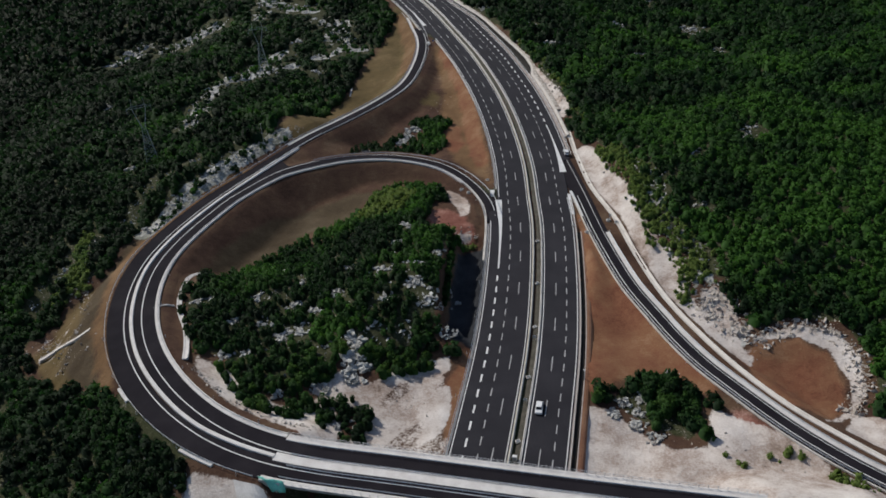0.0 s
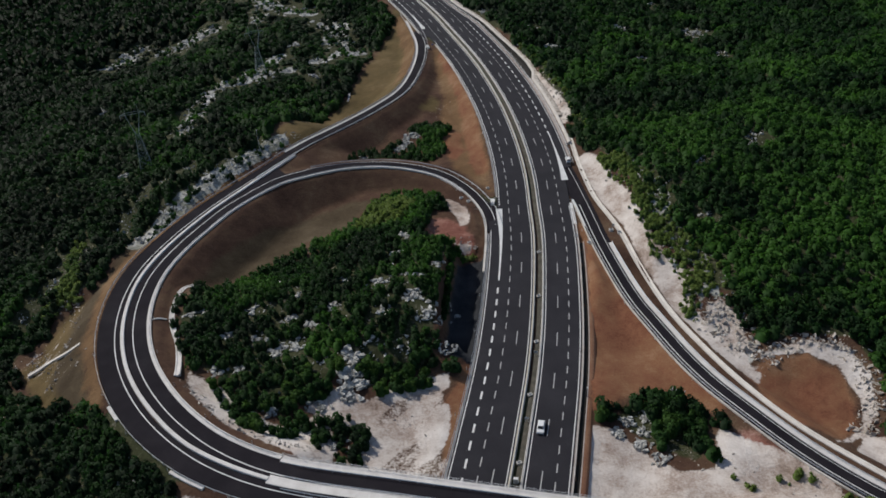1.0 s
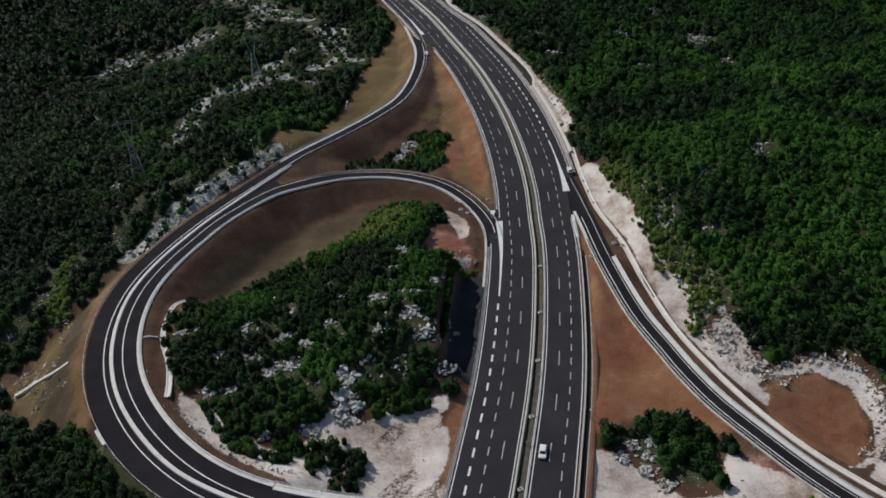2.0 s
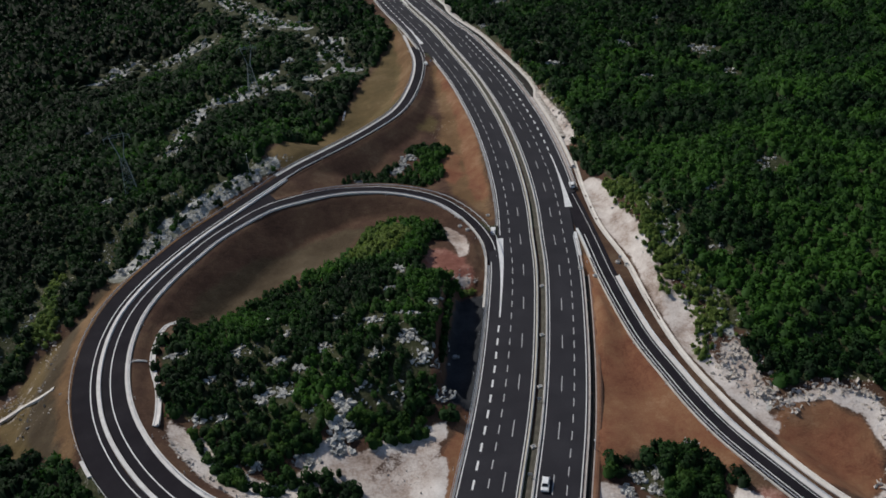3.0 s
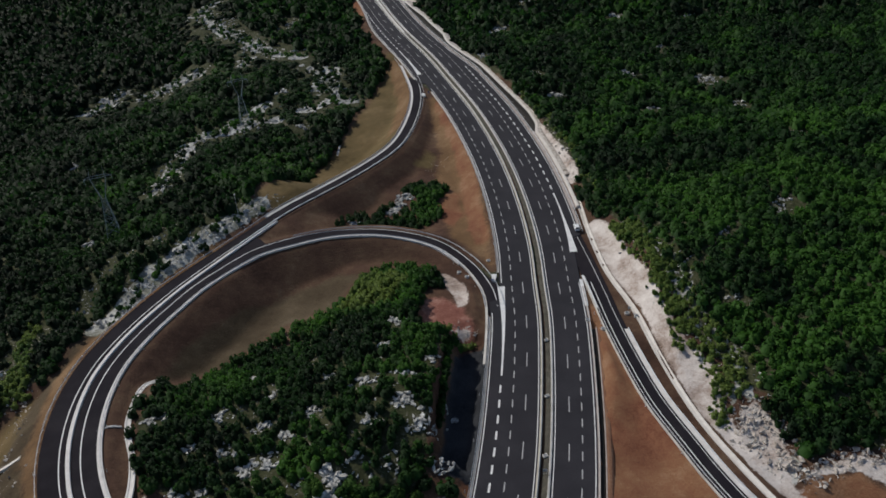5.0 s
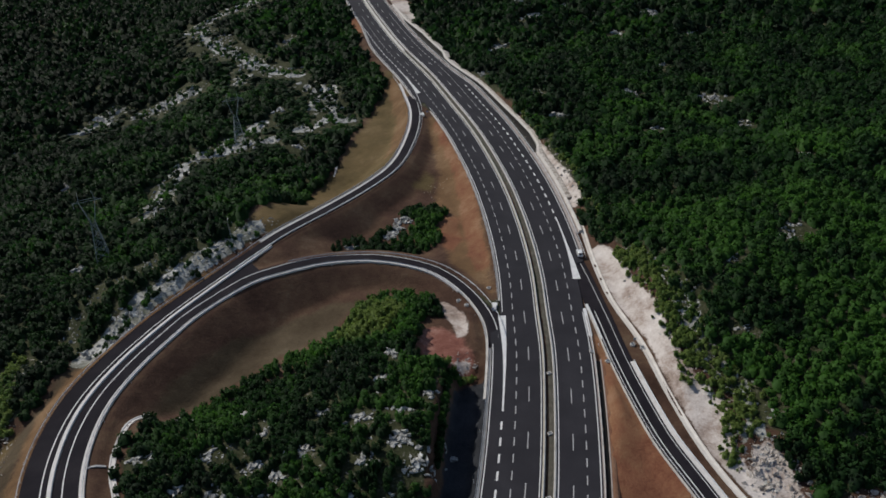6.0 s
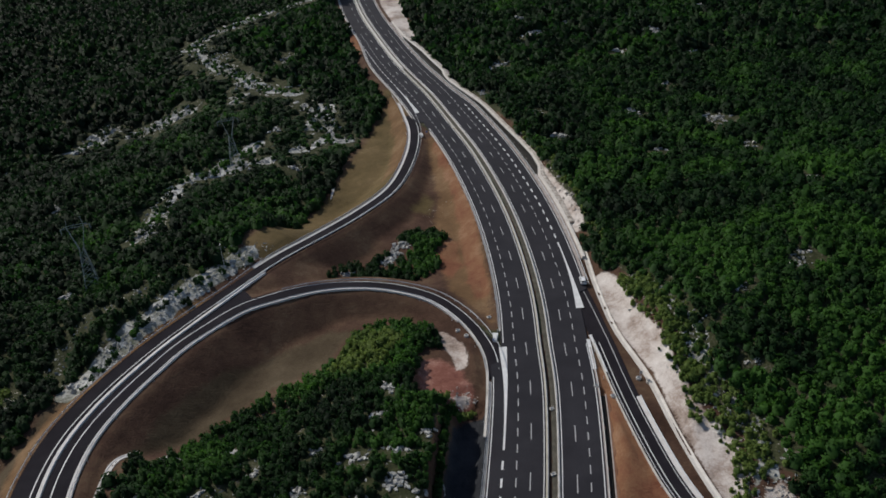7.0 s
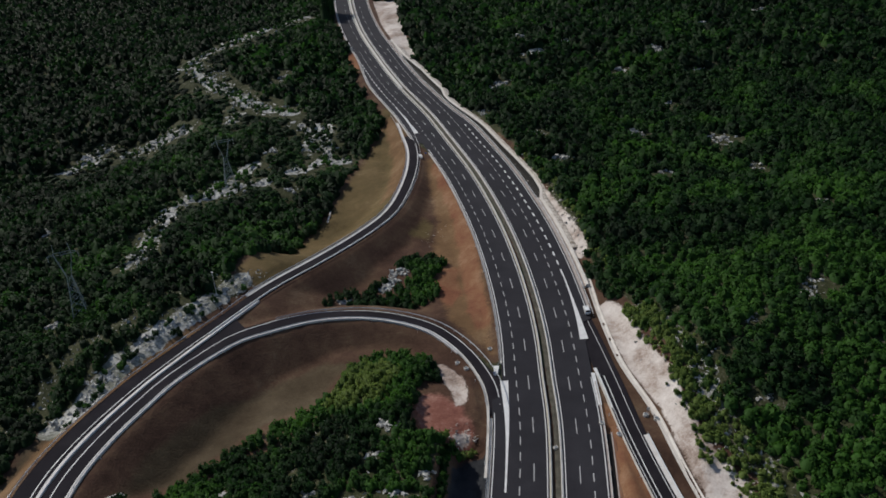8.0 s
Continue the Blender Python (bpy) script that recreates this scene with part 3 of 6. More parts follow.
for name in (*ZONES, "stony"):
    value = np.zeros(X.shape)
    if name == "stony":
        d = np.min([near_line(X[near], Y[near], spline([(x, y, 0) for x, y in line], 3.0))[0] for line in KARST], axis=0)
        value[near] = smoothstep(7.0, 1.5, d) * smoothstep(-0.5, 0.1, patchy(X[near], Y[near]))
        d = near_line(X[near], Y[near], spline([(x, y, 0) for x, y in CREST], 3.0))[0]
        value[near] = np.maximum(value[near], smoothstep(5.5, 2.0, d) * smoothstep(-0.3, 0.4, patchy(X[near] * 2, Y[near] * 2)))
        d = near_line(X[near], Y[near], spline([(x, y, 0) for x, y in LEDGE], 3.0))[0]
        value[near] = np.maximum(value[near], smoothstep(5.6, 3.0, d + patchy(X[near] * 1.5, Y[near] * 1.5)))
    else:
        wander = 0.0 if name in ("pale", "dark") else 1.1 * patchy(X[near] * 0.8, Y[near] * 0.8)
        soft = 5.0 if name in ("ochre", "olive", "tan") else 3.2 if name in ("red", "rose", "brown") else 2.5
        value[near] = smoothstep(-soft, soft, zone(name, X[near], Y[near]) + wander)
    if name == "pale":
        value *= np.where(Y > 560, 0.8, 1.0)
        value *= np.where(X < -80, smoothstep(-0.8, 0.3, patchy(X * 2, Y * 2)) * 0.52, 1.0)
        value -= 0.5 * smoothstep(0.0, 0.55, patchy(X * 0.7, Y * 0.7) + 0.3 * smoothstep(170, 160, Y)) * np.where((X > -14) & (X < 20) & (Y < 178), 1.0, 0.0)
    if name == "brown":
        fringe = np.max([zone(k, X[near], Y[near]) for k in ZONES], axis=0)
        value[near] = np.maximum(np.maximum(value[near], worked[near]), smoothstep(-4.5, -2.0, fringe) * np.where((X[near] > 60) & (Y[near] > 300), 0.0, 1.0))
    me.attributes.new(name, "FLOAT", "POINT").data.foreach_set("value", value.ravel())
tagged(new("ground", me), "karst hillside with soil banks, pale rock spoil and woodland floor", "ground", kind="structure")

# ---- roads ----


def structure(name, me, label, category):
    return tagged(new(name, me), label, category, kind="structure")


structure("road_west", slab("road_west", HIGHWAY, LEFT_EDGE, -1.75, 0.0, 0.5, asphalt), "dark new asphalt carriageway with white lane lines", "road")
structure("road_east", slab("road_east", HIGHWAY, 1.75, RIGHT_EDGE, 0.0, 0.5, asphalt), "dark new asphalt carriageway beside the planted median", "road")
structure("median", swept("median", HIGHWAY, [(-1.0, -1.0), (-1.0, -0.8), (-0.45, -0.72), (-0.3, -0.3), (0.4, -0.12), (1.1, -0.1), (1.1, -1.0)], gravel),
                   "sunken gravel median strip with patchy grass", "median")
structure("kerb_median", swept("kerb_median", HIGHWAY, [(-1.75, -0.95), (-1.75, 0.13), (-1.6, 0.16), (-1.45, 0.4), (-1.1, 0.44), (-1.0, 0.4), (-1.0, -0.95)], concrete_yellow), "warm grey concrete kerb along the median", "kerb")
structure("kerb_median", swept("kerb_median", HIGHWAY, [(1.1, -0.45), (1.1, 0.13), (1.2, 0.15), (1.65, 0.15), (1.75, 0.12), (1.75, -0.45)], concrete), "grey concrete kerb along the median", "kerb")
k258, k292, k452 = (station(HIGHWAY, v) for v in (258, 292, 452))
for lo, hi, wide in ((0, station(HIGHWAY, 266), 0.55), (k292 + 4, None, 0.95)):
    structure("gutter", swept("gutter", moved(HIGHWAY, RIGHT_EDGE)[lo:hi], [(0.0, -0.5), (0.0, 0.03), (0.35 * wide, -0.03), (wide - 0.15, 0.1), (wide, 0.1), (wide, -0.5)], concrete_warm), "warm grey concrete gutter beside the carriageway", "gutter")
for lo, hi in ((0, k258 - 3), (k258 + 8, k452 - 6), (k452 + 3, None)):
    structure("gutter", swept("gutter", moved(HIGHWAY, LEFT_EDGE)[lo:hi], [(-0.6, -0.5), (-0.6, 0.08), (-0.3, -0.02), (0.0, 0.03), (0.0, -0.5)], concrete), "grey concrete gutter beside the carriageway", "gutter")
n_s = len(SPINE)
outer_end = n_s + station(OUTER[n_s:], 462)
inner_end = len(INNER) - 60 + station(INNER[-60:], 252)


def from_joint(line, off):
    """The line from the bridge's western joint onwards."""
    p = moved(SPINE, off)[deck_end + 1]
    way = SPINE[deck_end + 2] - SPINE[deck_end + 1]
    k = int(np.argmin(np.linalg.norm(line - p, axis=1)))
    while np.dot(line[k] - p, way) < 0.3 * np.linalg.norm(way):
        k += 1
    return np.vstack([p[None], line[k:]]) - (0, 0, 0.008)


k_o, k_i = np.arange(len(OUTER)), np.arange(len(INNER))
O_LEFT, O_RIGHT = np.interp(k_o, [n_s - 6, n_s + 14], [-3.1, -2.1]), np.interp(k_o, [n_s - 6, n_s + 14], [3.1, 2.7])
I_LINE = np.interp(k_i, [deck_end, deck_end + 14, n_s - 5, n_s + 10, n_s + 20, n_s + 45], [-1.4, -0.9, -0.9, -2.2, -1.0, -0.2])
merging = np.where(k_i > n_s + 30, smoothstep(278, 262, INNER[:, 1]), 0.0)
I_LEFT = np.interp(k_i, [n_s - 5, n_s + 10, n_s + 20, n_s + 45], [-3.0, -2.7, -1.5, -0.7]) * (1 - merging) - 3.2 * merging


def edges_of(line, whole, edge):
    """The edge's offsets at the samples that a shortened line starts with or ends at."""
    return edge[np.argmin(np.linalg.norm(whole[None] - (line + (0, 0, 0.008))[:, None], axis=2), axis=1)]


line_o, line_i = from_joint(OUTER[:outer_end], -3.9), from_joint(INNER[:inner_end], 3.1 + 0.7 * smoothstep(-25, -62, SPINE[:, 0]))
structure("road_outer", slab("road_outer", line_o, edges_of(line_o, OUTER, O_LEFT), edges_of(line_o, OUTER, O_RIGHT), 0.0, 0.5, asphalt_ramp), "dark asphalt slip road on a curved embankment", "road")
structure("road_inner", slab("road_inner", line_i, edges_of(line_i, INNER, I_LEFT), 2.95, 0.0, 0.5, asphalt_ramp), "dark asphalt loop road on an embankment", "road")
structure("road_ramp", slab("road_ramp", moved(RAMP, 0, -0.02)[station(RAMP, 296):], -3.1, 3.0, 0.0, 0.5, asphalt_ramp), "dark asphalt exit slip road below a white cutting", "road")

# paved wedge where the two slip roads part
fork = np.arange(n_s - 8, n_s + 15)
fork_o = moved(OUTER, O_RIGHT)[fork]
fork_i = moved(INNER, I_LEFT)[[int(np.argmin(np.hypot(INNER[n_s - 40:n_s + 40, 0] - q[0], INNER[n_s - 40:n_s + 40, 1] - q[1]))) + n_s - 40 for q in fork_o]]
rows = [fork_o - (0, 0, 0.5), fork_o - (0, 0, 0.05), fork_i - (0, 0, 0.05), fork_i - (0, 0, 0.5)]
verts = np.stack(rows, 1).reshape(-1, 3)
structure("paved_wedge", mesh_of("paved_wedge", verts, [(i * 4 + j, i * 4 + j + 1, i * 4 + j + 5, i * 4 + j + 4) for i in range(len(fork) - 1) for j in range(3)], asphalt_ramp), "dark asphalt wedge between the parting slip roads", "paving")

# markings: continuous lines
markings = tagged(new("road_markings"), "white painted road lines, arrows and gore areas", "road marking", kind="structure")


def line_of(road, off, width, name="edge_line", mat=paint, lo=None, hi=None, up=0.012):
    seg = road[lo:hi]
    off = np.broadcast_to(off, len(road))[lo:hi]
    base = moved(seg, off)
    part(name, swept(name, base, [(-width / 2, -0.02), (-width / 2, up), (width / 2, up), (width / 2, -0.02)], mat), markings)


i258, i292, i452 = (station(HIGHWAY, v) for v in (258, 292, 446))
line_of(HIGHWAY, LEFT_EDGE + 0.55, 0.24, lo=0, hi=i258 - 2)
line_of(HIGHWAY, LEFT_EDGE + 0.55, 0.24, lo=i258 + 5, hi=i452)
line_of(HIGHWAY, LEFT_EDGE + 0.55, 0.24, lo=i452 + 6)
line_of(HIGHWAY, RIGHT_EDGE - 0.55, 0.24, lo=0, hi=i292 - 12)
line_of(HIGHWAY, RIGHT_EDGE - 0.55, 0.24, lo=i292 + 2)
line_of(HIGHWAY, -2.25, 0.22)
line_of(HIGHWAY, 2.25, 0.22)
line_of(OUTER, np.interp(k_o, [deck_end, deck_end + 14], [1.2, 1.75]), 0.26, lo=deck_end - 44, hi=len(OUTER) - 24)
line_of(INNER, I_LINE, 0.26, lo=deck_end - 44, hi=len(INNER) - 22)
line_of(RAMP, 1.35, 0.24, lo=44)
line_of(RAMP, -1.55, 0.16, lo=30)

# broken lines: each stroke its own piece
stroke_meshes = {k: bm_mesh("stroke", box_bm(w, l, 0.03), m) for k, w, l, m in
                 (("long", 0.24, 6.0, paint_dull), ("short", 0.26, 3.0, paint_dull), ("thick", 0.52, 3.0, paint))}
metres_along = np.concatenate([[0], np.cumsum(np.linalg.norm(np.diff(HIGHWAY, axis=0), axis=1))])


def broken(off, kind, pitch, y_from, y_to, phase=0.0):
    line = moved(HIGHWAY, off)
    s0, s1 = np.interp(y_from, ys, metres_along), np.interp(y_to, ys, metres_along)
    s = s0 + phase
    while y_from < 120 and s - pitch > np.interp(-40, ys, metres_along):
        s -= pitch
    while s < s1:
        at = [np.interp(s, metres_along, line[:, k]) for k in range(3)]
        ahead = [np.interp(s + 1, metres_along, line[:, k]) for k in range(3)]
        turn = math.degrees(math.atan2(-(ahead[0] - at[0]), ahead[1] - at[1]))
        rise = math.degrees(math.atan2(ahead[2] - at[2], 1))
        part("stroke", stroke_meshes[kind], markings, place=pose(at[0], at[1], at[2], rise, 0, turn))
        s += pitch


broken(-5.6, "long", 17.83, 112, 760, 15.8)
broken(-9.1, "short", 5.977, 112, 620, 2.73)
broken(5.85, "long", 17.5, 112, 760, 17.2)
broken(9.15, "short", 5.87, 112, 620, 3.9)
broken(-12.65, "thick", 6.05, 112, 219, 1.2)
broken(12.6, "thick", 6.0, 322, 470, 0)
broken(-12.5, "thick", 6.0, 506, 590, 0)


def gore(off, y_tip, y_wide, w_tip, w_wide, name="gore_area"):
    a, b = sorted((station(HIGHWAY, y_tip), station(HIGHWAY, y_wide)))
    seg = moved(HIGHWAY, off)[a:b + 1]
    n = sides_of(seg)
    t = np.linspace(0, 1, len(seg))[:, None]
    w = (w_tip + (w_wide - w_tip) * t ** 2.2) if y_tip < y_wide else (w_wide + (w_tip - w_wide) * (1 - (1 - t) ** 2.2))
    verts = np.stack([seg - n * w / 2 + (0, 0, 0.016), seg + n * w / 2 + (0, 0, 0.016)], 1).reshape(-1, 3)
    part(name, mesh_of(name, verts, [(2 * k, 2 * k + 1, 2 * k + 3, 2 * k + 2) for k in range(len(seg) - 1)], paint), markings)


gore(-12.55, 223.5, 265, 0.5, 2.4)
gore(12.7, 322, 284, 0.45, 2.6)
gore(-12.7, 506, 464, 0.4, 2.3)



def nose(road, off, y_from, y_to, wide, name="nose_marking"):
    a, b = sorted((station(road, y_from), station(road, y_to)))
    seg = moved(road, off)[a:b + 1]
    part(name, swept(name, seg, [(-wide / 2, -0.02), (-wide / 2, 0.02), (wide / 2, 0.02), (wide / 2, -0.02)], paint), markings)


nose(HIGHWAY, 13.2, 253, 268, 1.1)
nose(RAMP, 2.9, 251, 268, 0.9)

# ---- concrete: verges, barrier, channels ----
tail = moved(OUTER, np.interp(k_o, [n_s, n_s + 12, n_s + 22], [3.9, 3.5, 3.2]))[n_s + 2:n_s + 21:3]
seg = spline([*(tuple(p) for p in SPINE[deck_end + 1:-5:4]), *(tuple(p) for p in tail)])
tagged(new("median_barrier", swept("median_barrier", seg, [(-0.55, -0.3), (-0.54, 0.3), (-0.42, 0.42), (0.42, 0.42), (0.54, 0.3), (0.55, -0.3)], concrete_new)),
                 "pale concrete barrier between the two slip roads", "barrier", kind="structure")
inner_from, inner_thin = deck_end + 1, n_s + station(INNER[n_s + 20:], 284) + 20
structure("verge_inner", swept("verge_inner", INNER[inner_from:inner_thin], [(2.95, -0.4), (2.95, 0.14), (3.1, 0.16), (3.9, 0.10), (4.05, 0.3), (4.25, 0.3), (4.25, -0.4)], concrete_new),
                        "pale concrete drainage verge along the loop road", "verge")
structure("verge_inner", swept("verge_inner", INNER[inner_thin - 1:len(INNER) - 8], [(2.95, -0.4), (2.95, 0.10), (3.1, 0.12), (3.6, 0.08), (3.75, 0.12), (3.75, -0.4)], concrete), "narrow grey concrete gutter where the loop road merges", "verge")
structure("verge_outer", swept("verge_outer", moved(OUTER, O_LEFT)[n_s + 20:len(OUTER) - 30], [(-1.3, -0.5), (-1.3, 0.2), (-1.1, 0.22), (-0.95, 0.1), (0.0, 0.1), (0.0, -0.5)], concrete_new), "pale concrete drainage verge along the slip road", "verge")
structure("verge_ramp", swept("verge_ramp", RAMP[station(RAMP, 238):], [(-3.6, -0.4), (-3.6, 0.16), (-3.4, 0.18), (-2.2, 0.16), (-2.1, -0.4)], concrete_new), "pale concrete kerb strip beside the slip road", "verge")

structure("kerb_ramp", swept("kerb_ramp", RAMP[44:], [(3.0, -0.5), (3.0, 0.1), (3.1, 0.12), (3.4, 0.12), (3.45, -0.5)], concrete), "thin pale concrete kerb between the slip road and the soil", "kerb")


def channel(name, plan, label, width=1.2, mat=concrete_new, depth=0.35, step=2.0):
    base = spline([(x, y, 0) for x, y in plan], step)
    edges = [base + sides_of(base) * o for o in (-width / 2, 0, width / 2)]
    base[:, 2] = np.max([land(e[:, 0], e[:, 1]) for e in edges], axis=0) + 0.16
    z = base[:, 2].copy()
    for _ in range(6):
        z[1:-1] = 0.5 * z[1:-1] + 0.25 * (z[:-2] + z[2:])
    base[:, 2] = np.maximum(z, base[:, 2] - 0.1)
    w = width / 2
    prof = [(-w, -0.6), (-w, 0.1), (-w * 0.6, 0.1), (-w * 0.35, 0.1 - depth * 0.6), (w * 0.35, 0.1 - depth * 0.6), (w * 0.6, 0.14), (w, 0.14), (w, -0.6)]
    return tagged(new(name, swept(name, base, prof, mat)), label, "drain channel", kind="structure")


channel("drain_channel", [(80.8, 319), (80, 309), (79, 298), (78.2, 284), (78, 268), (80.3, 247), (80.3, 224), (81.6, 200), (85.7, 179.7), (90.3, 164.2), (96.4, 149.6), (104.6, 136.4), (117, 119)],
        "pale concrete drain channel at the foot of the white cutting", 1.7, concrete_cream)
channel("drain_channel", [(-58.5, 189), (-59.3, 196), (-60.8, 205), (-64.2, 215.5), (-65, 225), (-63.5, 236), (-59, 241)], "pale concrete drain at the foot of the loop embankment", 1.6)
channel("drain_channel", [(-71.5, 215.5), (-68, 217), (-65.5, 218)], "narrow concrete side drain down the loop embankment", 0.6, concrete_new, 0.1, 1.0)
channel("drain_channel", [(-90, 211.5), (-96, 212.2), (-102, 213.3), (-108, 211)], "pale concrete chute running down the spoil bank", 1.1, concrete_cream, 0.06)
channel("drain_channel", [(-7, 409), (-8, 403), (-9, 395)], "thin pale concrete chute on the grassy slope", 0.7)

# wall above a drain with painted shade on the far side of the highway
wall_line = moved(HIGHWAY, RIGHT_EDGE + WALL_OFF)[ditch_part]
structure("retaining_wall", swept("retaining_wall", wall_line, [(0.0, -3.4), (0.0, 0.75), (0.1, 0.8), (1.0, 0.8), (1.1, 0.75), (1.1, -3.4)], concrete_cream), "low pale concrete wall beside the cutting", "wall")
structure("rock_backfill", swept("rock_backfill", wall_line[12:-12], [(1.08, -3.2), (1.08, 0.6), (2.0, 0.72), (2.9, 0.5), (3.7, 0.1), (3.7, -3.2)], rubble), "pale broken rock filled in behind the wall", "rock fill")
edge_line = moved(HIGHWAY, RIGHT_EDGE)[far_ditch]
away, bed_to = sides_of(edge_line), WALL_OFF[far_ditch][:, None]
# the last row covers the wall's foot with the same painted shade
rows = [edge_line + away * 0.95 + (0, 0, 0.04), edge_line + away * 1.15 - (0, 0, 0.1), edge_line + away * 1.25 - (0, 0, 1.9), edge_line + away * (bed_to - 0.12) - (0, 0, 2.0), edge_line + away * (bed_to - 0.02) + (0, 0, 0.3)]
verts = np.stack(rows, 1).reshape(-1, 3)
structure("roadside_ditch", mesh_of("roadside_ditch", verts, [(i * 5 + j, i * 5 + j + 1, i * 5 + j + 6, i * 5 + j + 5) for i in range(len(edge_line) - 1) for j in range(4)], shade_soil), "deep soil ditch below the wall with painted shade", "ditch")
near_strip = slice(station(HIGHWAY, 312), station(HIGHWAY, 380))
structure("wall_strip", swept("wall_strip", moved(HIGHWAY, RIGHT_EDGE)[near_strip], [(0.95, -0.5), (0.95, 0.06), (2.2, 0.02), (2.2, -0.5)], concrete_warm), "pinkish concrete strip at the foot of the wall", "paving")
# shade of this ditch too is painted by its near-black colour
structure("roadside_ditch", swept("roadside_ditch", moved(HIGHWAY, RIGHT_EDGE)[near_ditch], [(0.55, -0.9), (0.55, 0.05), (0.65, 0.05), (0.72, -0.75), (1.85, -0.75), (1.85, -0.9)], shade_soil), "narrow ditch beside the carriageway with painted shade", "ditch")
structure("ditch_lip", swept("ditch_lip", moved(HIGHWAY, RIGHT_EDGE)[near_ditch], [(1.85, -0.9), (1.85, -0.2), (1.95, -0.16), (2.15, -0.16), (2.15, -0.9)], concrete_warm), "thin pinkish concrete lip of the ditch", "kerb")
structure("soil_shoulder", swept("soil_shoulder", moved(HIGHWAY, RIGHT_EDGE)[near_ditch], [(2.15, -1.2), (2.15, -0.22), (2.7, -0.24), (3.3, -0.45), (3.8, -0.9), (3.8, -1.4)], red_soil), "orange soil shoulder beyond the ditch", "soil")

structure("median_barrier", swept("median_barrier", HIGHWAY[station(HIGHWAY, 535):], [(-1.2, 0.1), (-1.15, 0.35), (-0.75, 0.9), (-0.45, 0.9), (-0.05, 0.35), (0.0, -0.2), (-1.2, -0.2)], concrete_new),
                        "pale concrete barrier along the far median", "barrier")
structure("retaining_wall", swept("retaining_wall", moved(HIGHWAY, LEFT_EDGE - 2.4)[station(HIGHWAY, 628):station(HIGHWAY, 700)], [(-0.9, -1.0), (-0.9, 0.9), (0.0, 1.0), (0.05, -1.0)], concrete_new),
                     "low pale concrete wall under the tall trees", "wall")

# ---- guard rails ----
rail_post = bm_mesh("post", box_bm(0.12, 0.10, 1.05, at=(0, 0, 0.28)), steel)


def guard_rail(road, off, lo, hi, label, side=1, spacing=2):
    base = moved(road, off)[lo:hi]
    s = side
    prof = [(0.0, 0.44), (0.07 * s, 0.50), (0.0, 0.58), (0.07 * s, 0.67), (0.0, 0.75), (-0.03 * s, 0.75), (0.03 * s, 0.67), (-0.04 * s, 0.58), (0.03 * s, 0.50), (-0.03 * s, 0.44)]
    thing = tagged(new("guard_rail"), label, "guard rail", group="guard rails along the roads")
    part("beam", swept("beam", base, prof, steel), thing)
    for k in range(0, len(base), spacing):
        d = base[min(k + 1, len(base) - 1)] - base[max(k - 1, 0)]
        part("post", rail_post, thing, place=pose(base[k][0], base[k][1], base[k][2], 0, 0, math.degrees(math.atan2(-d[0], d[1]))))
    return thing


i112, i640 = station(HIGHWAY, 112), station(HIGHWAY, 640)
steel_label = "grey steel guard rail on short posts"
guard_rail(HIGHWAY, LEFT_EDGE - 0.8, i112, i258 - 1, steel_label + " beside the merging lane", 1)
guard_rail(HIGHWAY, LEFT_EDGE - 0.8, i258 + 9, i452 - 8, steel_label + " above a red soil bank", 1)
guard_rail(HIGHWAY, LEFT_EDGE - 0.8, i452 + 16, i640, steel_label + " beside the woodland", 1)
guard_rail(HIGHWAY, RIGHT_EDGE + 0.42, i112, i292 - 17, steel_label + " above the orange soil triangle", -1)
guard_rail(HIGHWAY, RIGHT_EDGE + 1.15, i292 + 2, i640, steel_label + " below the pale cutting", -1)
guard_rail(HIGHWAY, -1.25, i112, i640, steel_label + " at the median", -1)
guard_rail(HIGHWAY, 1.35, i112, i640, steel_label + " at the median", 1)
guard_rail(OUTER, O_LEFT - np.interp(k_o, [n_s + 14, n_s + 24], [0.45, 1.5]), deck_end + 2, len(OUTER) - 24, steel_label + " round the outer slip road", 1)
guard_rail(OUTER, O_RIGHT + 0.3, n_s + 8, len(OUTER) - 26, steel_label + " above the dark embankment", -1)
guard_rail(INNER, 3.8, deck_end + 2, len(INNER) - 22, steel_label + " round the loop road", -1)
guard_rail(INNER, I_LINE - np.interp(k_i, [n_s + 10, n_s + 20, n_s + 45], [0.4, 0.6, 1.9]), n_s + 10, len(INNER) - 22, steel_label + " round the loop road", 1)
guard_rail(RAMP, 2.7, 44, 150, steel_label + " beside the exit slip road", -1)
guard_rail(RAMP, -3.3, station(RAMP, 238), 150, steel_label + " beside the exit slip road", 1)

# ---- bridge ----
deck_line = SPINE[deck_start:deck_end + 2]
bridge = tagged(new("bridge"), "concrete road bridge with two asphalt lanes over the highway", "bridge", kind="structure")
part("deck", swept("deck", deck_line, [(-7.6, -0.05), (-7.6, -0.5), (-6.2, -0.75), (6.0, -0.75), (7.45, -0.5), (7.45, -0.05)], concrete), bridge)
part("lane", swept("lane", moved(deck_line, -4.0), [(-2.1, -0.05), (-2.1, 0.0), (2.7, 0.0), (2.7, -0.05)], asphalt_ramp), bridge, "dark asphalt lane")
part("lane", swept("lane", moved(deck_line, 3.1), [(-1.8, -0.05), (-1.8, 0.0), (2.4, 0.0), (2.4, -0.05)], asphalt_ramp), bridge, "dark asphalt lane")
part("median_kerb", swept("median_kerb", deck_line, [(-1.3, -0.05), (-1.3, 0.2), (-1.2, 0.22), (1.2, 0.22), (1.3, 0.2), (1.3, -0.05)], concrete_new), bridge, "broad white concrete median")
